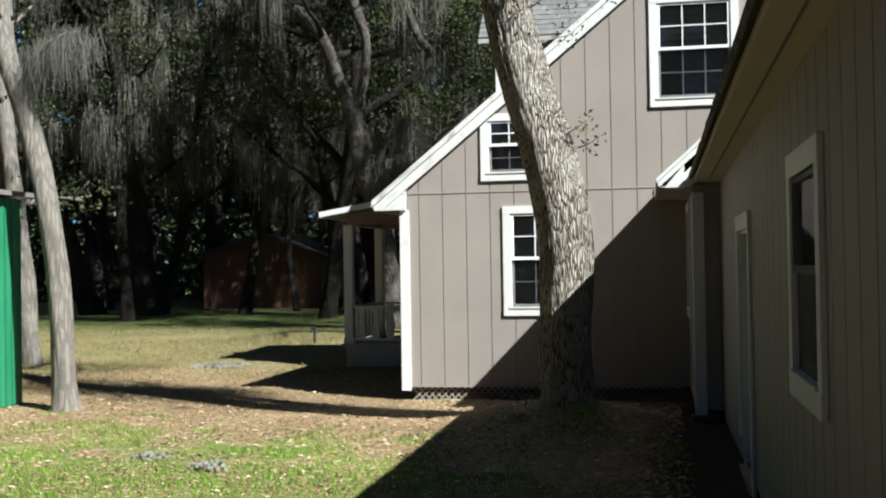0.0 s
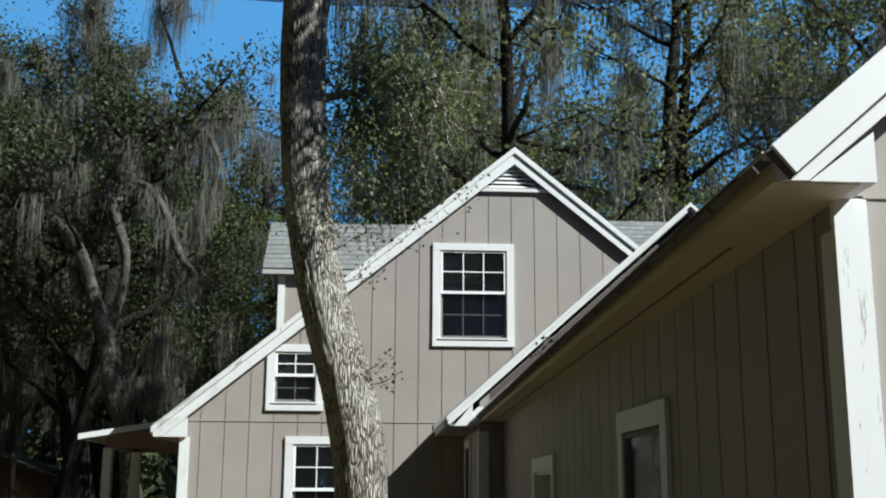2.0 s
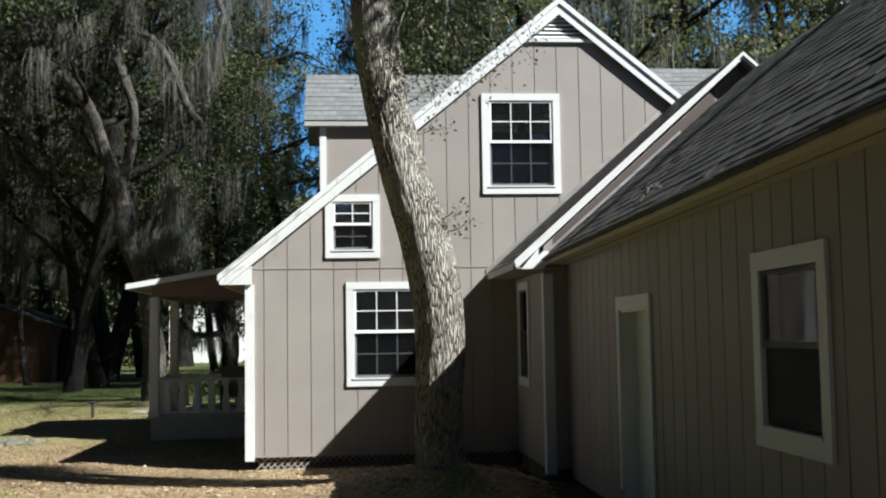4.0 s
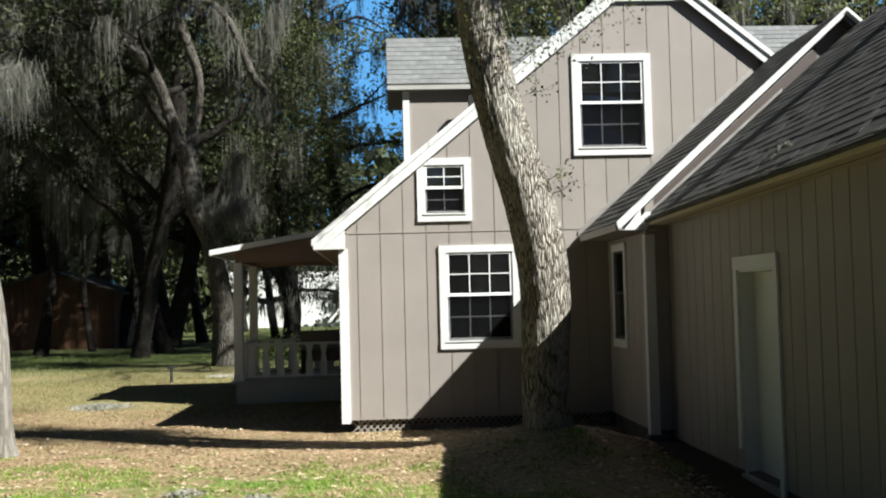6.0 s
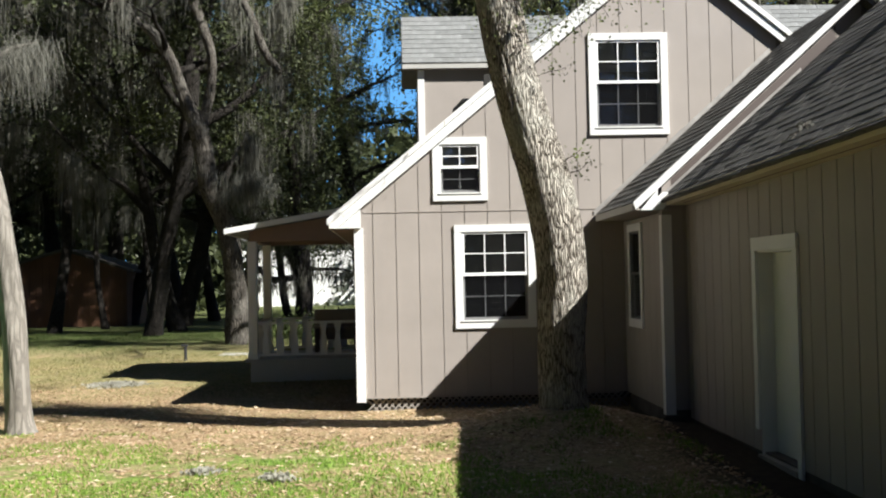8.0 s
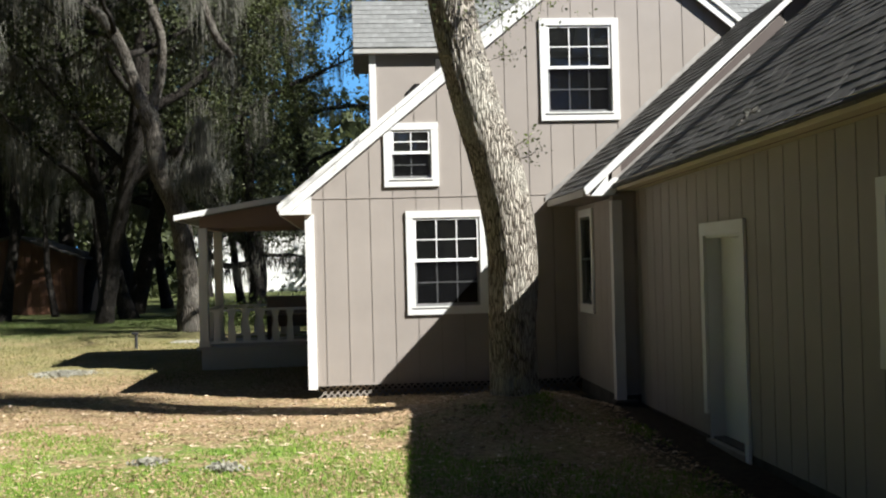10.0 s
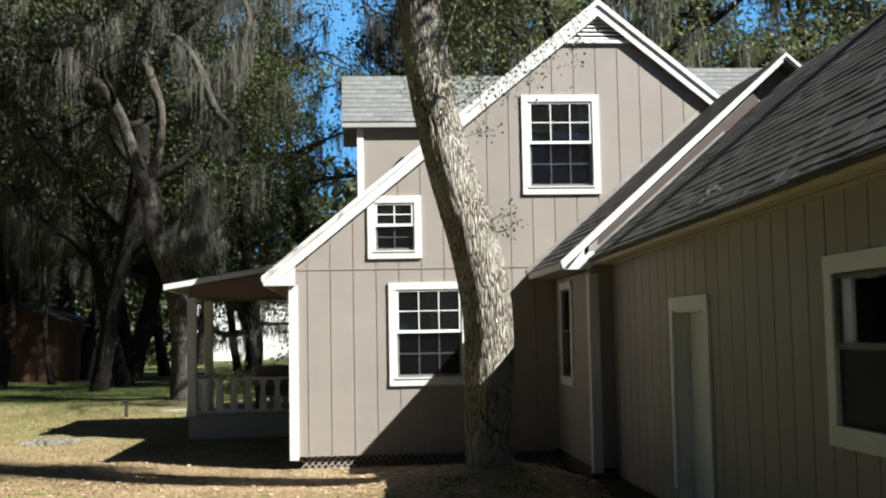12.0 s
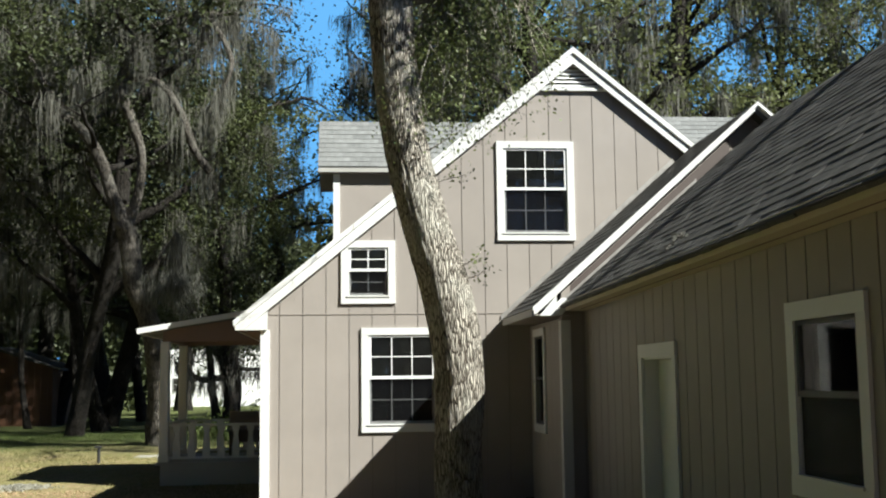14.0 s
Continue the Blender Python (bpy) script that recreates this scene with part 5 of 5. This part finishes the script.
finish("moss_clump", moss_mesh("moss_clump", clump, rng, 34, (0.3, 0.8), 0.009, 0.09, m_moss_near), None, forked, "pale grey clump of moss")
sunlit = [Vector((rnd.uniform(-2.6, -1.3), rnd.uniform(16.0, 17.4), rnd.uniform(6.3, 9.2))) for _ in range(26)] + [Vector((rnd.uniform(-3.4, -1.2), rnd.uniform(14.8, 15.8), rnd.uniform(3.6, 6.2))) for _ in range(26)] + [Vector((rnd.uniform(-1.9, -0.4), rnd.uniform(15, 16), rnd.uniform(6.6, 8.6))) for _ in range(20)]
finish("low_leaves", leaves_mesh("low_leaves", sunlit, 0.075, m_leaf_mid, rng, (0.28, 0.28, 0.22), 32), None, forked, "olive green sunlit leaves")

# the great mossy oak behind the fork, its limbs spread wide
mossy = thing("mossy_oak", (-7.1, 20.6, 0.2), "great dark oak with spreading limbs draped in grey moss", "tree")
mrnd, mrng = random.Random(77), np.random.default_rng(77)
bole, bole_r = smooth_path([(-7.2, 20.6, -0.1, 0.38), (-7.05, 20.5, 0.6, 0.27), (-6.6, 20.0, 3.0, 0.24), (-5.7, 18.9, 6.0, 0.25), (-5.35, 18.6, 9.0, 0.25), (-4.5, 18.7, 11.4, 0.18), (-3.6, 18.8, 14.0, 0.08)], 6)
spread = [((-6.2, 19.5, 4.4), (1.0, 0.0, 0.85), 7.8, 0.2), ((-5.45, 18.6, 6.4), (1.0, -0.1, 0.45), 6.3, 0.17), ((-5.4, 18.6, 8.2), (1.0, 0.2, 0.25), 5.8, 0.14),
          ((-5.5, 18.6, 6.8), (-1.0, 0.1, 0.6), 5.5, 0.17), ((-5.3, 18.6, 9.2), (-0.9, -0.2, 0.6), 5.0, 0.13), ((-4.8, 18.6, 10.8), (1.0, -0.2, 0.5), 4.2, 0.12),
          ((-6.1, 19.4, 4.8), (-1.0, -0.2, 0.9), 5.0, 0.15), ((-4.2, 18.7, 12.0), (-0.6, 0.1, 0.8), 4.0, 0.1),
          ((-4.0, 18.75, 12.8), (-1.0, 0.0, 0.5), 5.0, 0.1), ((-3.6, 18.8, 13.9), (-0.7, 0.0, 0.9), 4.5, 0.08), ((-5.2, 18.6, 9.8), (-1.0, 0.1, 0.9), 6.5, 0.13), ((-4.6, 18.7, 11.2), (-0.8, -0.3, 1.0), 5.0, 0.1)]
verts, faces = [], []
tube(verts, faces, bole, bole_r, 18, 0.25)
tips, hangs = [], []
for start, way, long, r in spread:
    limb = bent(mrnd, start, way, long, 0.12, 9, 0.2)
    tube(verts, faces, limb, taper(r, 0.03, len(limb)), 9)
    tips += limb[5:]
    hangs += limb[3:]
    for q in range(5):
        j = mrnd.randrange(3, len(limb))
        sub = bent(mrnd, limb[j], (mrnd.uniform(-1, 1), mrnd.uniform(-1, 1), mrnd.uniform(-0.2, 0.8)), mrnd.uniform(1.0, 2.2), 0.05, 6, 0.22)
        tube(verts, faces, sub, taper(r * 0.4, 0.012, len(sub)), 6)
        tips += sub[2:]
        hangs += sub[2:]
tips = [p for p in tips if p.x < -0.5 - max(p.z - 9.5, 0.0) * 0.7]
# sprays at the ends of the long level limbs
tips += [Vector((mrnd.uniform(-2.2, -0.5), mrnd.uniform(18.2, 19.6), mrnd.uniform(6.0, 9.6))) for _ in range(40)]
hangs = [p for p in hangs if p.x < -0.5]
finish("trunk", mesh_of("trunk", verts, faces, m_bark_shade, True), None, mossy, "shade-darkened bark and crooked limbs")
pick = [tips[mrnd.randrange(len(tips))] + Vector((0, 0, mrnd.uniform(0.0, 0.5))) for _ in range(240)]
finish("crown", leaves_mesh("crown", pick, 0.1, m_leaf_mid, mrng, (0.42, 0.42, 0.2), 110), None, mossy, "oak leaves in sun-lightened green in flat clumps")
finish("hanging_moss", moss_mesh("hanging_moss", [hangs[mrnd.randrange(len(hangs))] for _ in range(170)], mrng, 48, (0.5, 2.2), 0.008, 0.14), None, mossy, "grey hanging moss")

# the dark oak seen past the porch
dark_oak = thing("dark_oak", (-2.6, 22.5, 0.2), "dark oak with low level limbs hung with moss", "tree")
dt, dr = smooth_path([(-2.5, 22.5, 0.0, 0.42), (-2.56, 22.5, 0.6, 0.3), (-2.58, 22.5, 1.6, 0.29), (-2.68, 22.5, 2.5, 0.34), (-2.9, 22.5, 3.6, 0.24), (-2.8, 22.5, 5.2, 0.2), (-3.1, 21.8, 7.5, 0.14), (-3.4, 21.0, 10.5, 0.05)], 6)
verts, faces = [], []
tube(verts, faces, dt, dr, 18, 0.3)
la, lr = smooth_path([(-2.6, 22.4, 2.05, 0.13), (-3.1, 22.3, 1.92, 0.11), (-3.7, 22.2, 1.95, 0.1), (-4.3, 22.2, 2.6, 0.05)], 5)
lb, lbr = smooth_path([(-2.5, 22.5, 2.25, 0.1), (-2.0, 22.5, 2.2, 0.06), (-1.4, 22.5, 2.2, 0.05), (-0.7, 22.5, 2.0, 0.03)], 5)
lc, lcr = smooth_path([(-2.6, 22.5, 2.5, 0.14), (-3.0, 22.4, 3.0, 0.11), (-3.5, 22.3, 3.7, 0.08), (-4.4, 22.2, 4.6, 0.04)], 5)
for pts, rad in ((la, lr), (lb, lbr), (lc, lcr)):
    tube(verts, faces, pts, rad, 9, 0.3)
finish("trunk", mesh_of("trunk", verts, faces, m_bark_shade, True), None, dark_oak, "shade-darkened rough bark")
hangs = la + lb + lc * 2 + [Vector((x * 0.16 - 4.4, 22.3 + 0.2 * (x % 5), 2.7 + 0.3 * (x % 4))) for x in range(26)]
finish("hanging_moss", moss_mesh("hanging_moss", hangs, rng, 22, (0.3, 0.9), 0.014), None, dark_oak, "grey hanging moss")
crown = [p + Vector((0, 0, 0.3)) for p in lc] + [Vector((-1.2, 22.5, 1.5)), Vector((-1.0, 22.5, 1.8)), Vector((-1.4, 22.5, 1.3))]
crown += [Vector((rnd.uniform(-5.0, -0.3), rnd.uniform(22, 24), rnd.uniform(2.5, 3.6))) for _ in range(46)]
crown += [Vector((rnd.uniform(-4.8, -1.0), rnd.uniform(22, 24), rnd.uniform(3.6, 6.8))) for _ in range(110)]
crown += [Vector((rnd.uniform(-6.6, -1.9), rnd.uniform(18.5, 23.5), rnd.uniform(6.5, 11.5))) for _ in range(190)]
finish("crown", leaves_mesh("crown", crown, 0.125, m_leaf_shade, rng, (0.36, 0.36, 0.28), 42), None, dark_oak, "leaves in shade-darkened green")

# unseen thicket added behind the walk and to the west, blocks low sky light
rng = np.random.default_rng(4)
cl = np.stack([rng.uniform(-28, 34, 900), rng.uniform(-38, -33, 900), rng.uniform(0.1, 7.0, 900)], 1)
west = np.stack([rng.uniform(-31, -26, 1100), rng.uniform(-36, 20, 1100), rng.uniform(0.1, 8.0, 1100)], 1)
cl = np.concatenate([cl, west])
ob = finish("thicket", leaves_mesh("thicket", cl, 0.9, m_leaf_shade, rng, (1.0, 0.8, 0.8), 14), None, None)
tagged(ob, "unseen dark green thicket added to block low sky light", "thicket", kind="stuff")

# undergrowth along the back of the woods
rng = np.random.default_rng(3)
cl = np.stack([rng.uniform(-45, 30, 900), rng.uniform(44, 56, 900), 9.0 * rng.uniform(0.0, 1.0, 900) ** 1.4], 1)
cl = cl[(cl[:, 0] < -9.5) | (cl[:, 0] > 2)]
ob = finish("undergrowth", leaves_mesh("undergrowth", cl, 0.6, m_leaf_shade, rng, (1.1, 0.9, 0.8), 26), None, None)
tagged(ob, "tangled dark green undergrowth along the back of the woods", "undergrowth", kind="stuff")
cl = np.stack([rng.uniform(-75, 60, 2400), rng.uniform(68, 82, 2400), 14 * rng.uniform(0.0, 1.0, 2400) ** 1.5], 1)
ob = finish("far_woods", leaves_mesh("far_woods", cl, 1.0, m_leaf_shade, rng, (1.6, 1.2, 1.2), 26), None, None)
tagged(ob, "distant dark green woods", "woods", kind="stuff")
cl = np.stack([rng.uniform(-3.6, 1.0, 60), rng.uniform(17, 22, 60), rng.uniform(0.1, 0.4, 60)], 1)
ob = finish("shrubs", leaves_mesh("shrubs", cl, 0.16, m_bush, rng, (0.4, 0.4, 0.22), 60), None, None)
tagged(ob, "leafy green shrubs beyond the porch", "shrub", kind="stuff")

# ---- sheds and far house ----
shed = thing("brown_shed", (-12, 31.5, 0.2), "old red-brown wooden shed at the edge of the woods", "shed")
SH = frame_of((0, 30, 0), (1, 0, 0), (0, 0, 1))


def shed_top(x):
    return 3.22 - (x + 12.6) * 0.33 if x > -12.6 else 3.22 + (x + 12.6) * 0.28


bm = bmesh.new()
for a, b in ((-15.3, -12.6), (-12.6, -10.2)):
    prism(bm, [(a, 0.1), (b, 0.1), (b, shed_top(b)), (a, shed_top(a))], -3.5, -0.03, SH)
shed_wall = part("wall", bm, m_shed, shed)
x = -15.3
while x < -10.3:
    bm = bmesh.new()
    w = min(0.26, -10.2 - x)
    prism(bm, [(x, 0.1), (x + w - 0.02, 0.1), (x + w - 0.02, shed_top(x + w - 0.02) - 0.01), (x, shed_top(x) - 0.01)], -0.03, 0.0, SH)
    part("board", bm, m_shed, shed_wall)
    x += 0.26
for a, b in ((-15.6, -12.6), (-12.6, -9.85)):
    bm = bmesh.new()
    prism(bm, [(a, shed_top(a)), (b, shed_top(b)), (b, shed_top(b) + 0.1), (a, shed_top(a) + 0.1)], -3.8, 0.3, SH)
    part("roof", bm, m_shingle_dark, shed)

green_shed = thing("green_shed", (-5.9, -1.4, 0.1), "green corrugated metal shed with a pale roof edge", "shed")
bm = bmesh.new()
GX, GY = -4.92, -1.9
pr = []
for i in range(0, 61):
    y = GY + i * 0.02
    pr.append((y, GX + 0.014 * math.sin(i * 0.02 / 0.15 * 2 * math.pi)))
for (y0, x0), (y1, x1) in zip(pr, pr[1:]):
    q = [bm.verts.new(v) for v in ((x0, y0, 0.08), (x1, y1, 0.08), (x1, y1, 2.72), (x0, y0, 2.72), (x0 - 0.05, y0, 0.08), (x1 - 0.05, y1, 0.08), (x1 - 0.05, y1, 2.72), (x0 - 0.05, y0, 2.72))]
    bm.faces.new((q[0], q[1], q[2], q[3]))
    bm.faces.new((q[5], q[4], q[7], q[6]))
bmesh.ops.remove_doubles(bm, verts=bm.verts, dist=1e-5)
slab(bm, -7.2, GX - 0.06, GY, GY + 0.05, 0.08, 2.72)
slab(bm, -7.2, GX - 0.06, GY + 1.15, GY + 1.2, 0.08, 2.72)
slab(bm, -7.25, -7.2, GY, GY + 1.2, 0.08, 2.72)
pieces("wall", bm, m_green, green_shed)
bm = bmesh.new()
slab(bm, -7.4, GX + 0.14, GY - 0.15, GY + 1.33, 2.74, 2.8)
part("roof", bm, m_flash, green_shed)

far = thing("far_house", (-5, 62, 0.2), "distant white boarded house beyond the trees", "house")
FH = frame_of((0, 60, 0), (1, 0, 0), (0, 0, 1))
bm = bmesh.new()
slab(bm, -7.6, 1.0, 0.2, 4.6, -6, 0, FH)
part("wall", bm, m_farwhite, far)
bm = bmesh.new()
slab(bm, -10.4, -7.602, 0.2, 4.6, -6, 0.05, FH)
part("wall", bm, m_farwhite, far, "white boarded annexe wall")
bm = bmesh.new()
prism(bm, [(-6.6, 4.6), (-0.4, 6.6), (1.6, 4.6)], -6.4, 0.4, FH)
prism(bm, [(-10.9, 4.6), (1.6, 4.6), (-0.4, 6.5), (-7.6, 6.5)], -6.5, 0.45, FH)
part("roof", bm, m_shingle_grey, far)
for a, z0, wide, tall in ((-1.6, 1.5, 0.9, 1.6), (-10.02, 1.2, 0.44, 0.9), (-8.98, 1.2, 0.44, 0.9)):
    bm = bmesh.new()
    slab(bm, a, a + wide, z0, z0 + tall, 0.052, 0.09, FH)
    w = part("window", bm, m_white, far)
    for i in range(2):
        bm = bmesh.new()
        h = (tall - 0.15) / 2
        slab(bm, a + 0.05, a + wide - 0.05, z0 + 0.05 + i * (h + 0.05), z0 + 0.05 + h + i * (h + 0.05), 0.092, 0.11, FH)
        part("pane", bm, m_dark, w)

# ---- small things in the yard ----
stake = thing("yard_hydrant", (-3.93, 8.8, 0.15), "short dark iron yard post with a crossbar handle", "yard post")
bm = bmesh.new()
bmesh.ops.create_cone(bm, cap_ends=True, segments=12, radius1=0.035, radius2=0.03, depth=0.42, matrix=Matrix.Translation((-3.93, 8.8, 0.32)))
part("post", bm, m_iron, stake)
bm = bmesh.new()
slab(bm, -4.02, -3.88, 8.765, 8.835, 0.49, 0.54)
bevelled(bm, 0.012)
part("crossbar", bm, m_iron, stake)

bm = bmesh.new()
slab(bm, -3.5, -2.3, 10.2, 11.0, 0.1, 0.21)
bevelled(bm, 0.02)
tagged(part("concrete_slab", bm, m_concrete, None), "pale weathered concrete slab in the lawn", "slab")


def strewn(name, n, xs, ys, keep, size, material, rng, flat=0.25, label="", category=""):
    """Fallen leaves lying on the ground, each a bent four-cornered piece."""
    x, y = rng.uniform(*xs, n), rng.uniform(*ys, n)
    vs, fs = [], []
    for a, b in zip(x.tolist(), y.tolist()):
        if not keep(a, b):
            continue
        z = ground_z(a, b) + 0.008
        w = rng.uniform(0, 6.283)
        s = size * rng.uniform(0.6, 1.4)
        t = rng.uniform(-flat, flat) * s
        c, d = math.cos(w) * s, math.sin(w) * s
        k = len(vs)
        vs += [(a - c, b - d, z), (a + d * 0.5, b - c * 0.5, z + abs(t)), (a + c, b + d, z + t * 0.5 + 0.004), (a - d * 0.5, b + c * 0.5, z + abs(t) * 0.7)]
        fs.append((k, k + 1, k + 2, k + 3))
    ob = finish(name, mesh_of(name, vs, fs, material), None, None)
    tagged(ob, label, category, kind="stuff")


def blades(name, n, xs, ys, keep, tall, material, rng, label):
    """Upright three-cornered blades of grass."""
    x, y = rng.uniform(*xs, n), rng.uniform(*ys, n)
    vs, fs = [], []
    for a, b in zip(x.tolist(), y.tolist()):
        if not keep(a, b):
            continue
        z = ground_z(a, b) - 0.005
        w = rng.uniform(0, 6.283)
        h = tall * rng.uniform(0.5, 1.3)
        c, d = math.cos(w) * 0.006, math.sin(w) * 0.006
        k = len(vs)
        vs += [(a - c, b - d, z), (a + c, b + d, z), (a + rng.normal() * h * 0.45, b + rng.normal() * h * 0.45, z + h)]
        fs.append((k, k + 1, k + 2))
    ob = finish(name, mesh_of(name, vs, fs, material), None, None)
    tagged(ob, label, "grass", kind="stuff")


def patch(x, y, s=0.5, o=0.0):
    return noise.noise(Vector((x * s + o, y * s, 3.1 + o)))


rng = np.random.default_rng(8)
open_yard = lambda x, y: not (x > 3.4 and y < 0) and not (x > -0.1 and y > -0.05) and math.hypot(x - 2.27, y + 2.85) > 0.3
strewn("fallen_leaves", 70000, (-7, 3.8), (-9, 4), lambda x, y: open_yard(x, y) and patch(x, y) + patch(x, y, 3.0, 2.0) * 0.5 + (0.45 if y > -3.2 or x > 0.3 else 0.1) > 0.0, 0.021, m_litter, rng, 0.5,
       "brown and tan fallen oak leaves", "leaf litter")
strewn("pale_leaves", 2600, (-5, 3.6), (-8, 1.5), open_yard, 0.036, m_litter_pale, rng, 0.5,
       "scattered pale tan fallen oak leaves", "leaf litter")
blades("grass", 130000, (-8, 3.4), (-7.5, 1.0), lambda x, y: open_yard(x, y) and patch(x, y, 0.6, 5.0) + patch(x, y, 2.2, 1.0) * 0.9 + rng.uniform(-0.2, 0.2) - (y + 3.9) * 0.26 - max(x, 0) * 0.2 > 0.0, 0.045, m_grass, rng,
       "short bright green grass")
blades("dry_grass", 60000, (-12, 0), (0.5, 14), lambda x, y: open_yard(x, y) and patch(x, y, 0.4, 9.0) + rng.uniform(-0.4, 0.4) + (y - 4) * 0.12 - max(y - 8.5, 0) * 0.3 > 0.0, 0.05, m_straw, rng,
       "sparse straw-coloured dry grass")

# a fallen twig on the roof of the long wing
twig = thing("fallen_twig", (3.75, -6.22, 2.9), "pale fallen leafy twig lying on the shingles", "twig")
rnd = random.Random(5)
verts, faces = [], []
on_roof = WING_ROOF @ Matrix.Translation((3.99, 0.28, 0.03))
for k in range(5):
    way = (rnd.uniform(-1, 1), rnd.uniform(-1, 0.4), 0.05)
    pth = [on_roof @ Vector((way[0] * 0.2 * q / 5 + rnd.uniform(-0.02, 0.02), way[1] * 0.2 * q / 5, 0.015 + 0.01 * (q % 2))) for q in range(6)]
    tube(verts, faces, pth, taper(0.008, 0.003, 6), 5)
tagged(finish("stem", mesh_of("stem", verts, faces, m_bark_pale, True), None, twig), kind="stuff")
tagged(finish("leaf_spray", leaves_mesh("leaf_spray", verts[::9], 0.035, m_moss_near, np.random.default_rng(6), (0.04, 0.04, 0.015), 2), None, twig), kind="stuff")

blades("lawn_grass", 34000, (-16, 0), (11.0, 24), lambda x, y: open_yard(x, y) and patch(x, y, 0.35, 4.0) + rng.uniform(-0.7, 0.7) + (y - 15.0) * 0.2 > 0.0, 0.07, m_lawn, rng,
       "dark green lawn grass by the woods")

# moss fallen from the trees, in small heaps
for x, y, r, n in ((-1.25, -4.66, 0.11, 34), (-0.54, -5.11, 0.14, 44), (-4.3, 4.5, 0.4, 300)):
    rng = np.random.default_rng(int(abs(x) * 100))
    q = rng.normal(size=(n, 3)) * np.array([r * 0.5, r * 0.5, 0.0])
    q[:, 2] = ground_z(x, y) + 0.02 + rng.uniform(0.0, 0.04, n) * np.exp(-(q[:, 0] ** 2 + q[:, 1] ** 2) / (r * r))
    q[:, 0] += x
    q[:, 1] += y
    ob = finish("fallen_moss", leaves_mesh("fallen_moss", q, 0.04, m_moss_pale, rng, (0.05, 0.05, 0.006), 6), None, None)
    tagged(ob, "small grey heap of fallen moss on the grass", "moss", kind="stuff")

# shingles, last of all
shingle_roof(LEFT_DORMER[0], LEFT_DORMER[1], 3.2, LEFT_DORMER[3] - 0.02, m_shingle_grey, 300)
shingle_roof(RIGHT_DORMER[0], RIGHT_DORMER[1] @ Matrix.Translation((0.5, 0, 0)), RIGHT_DORMER[2] - 0.5, RIGHT_DORMER[3] - 0.02, m_shingle_grey, 300)
shingle_roof(link_roof, LINK_ROOF, 2.36, l_long - 0.02, m_shingle_dark, 300)
shingle_roof(wing_roof, WING_ROOF @ Matrix.Translation((0, -0.05, 0)), 8.98, wing_long + 0.03, m_shingle_dark, 300, thick=0.006)
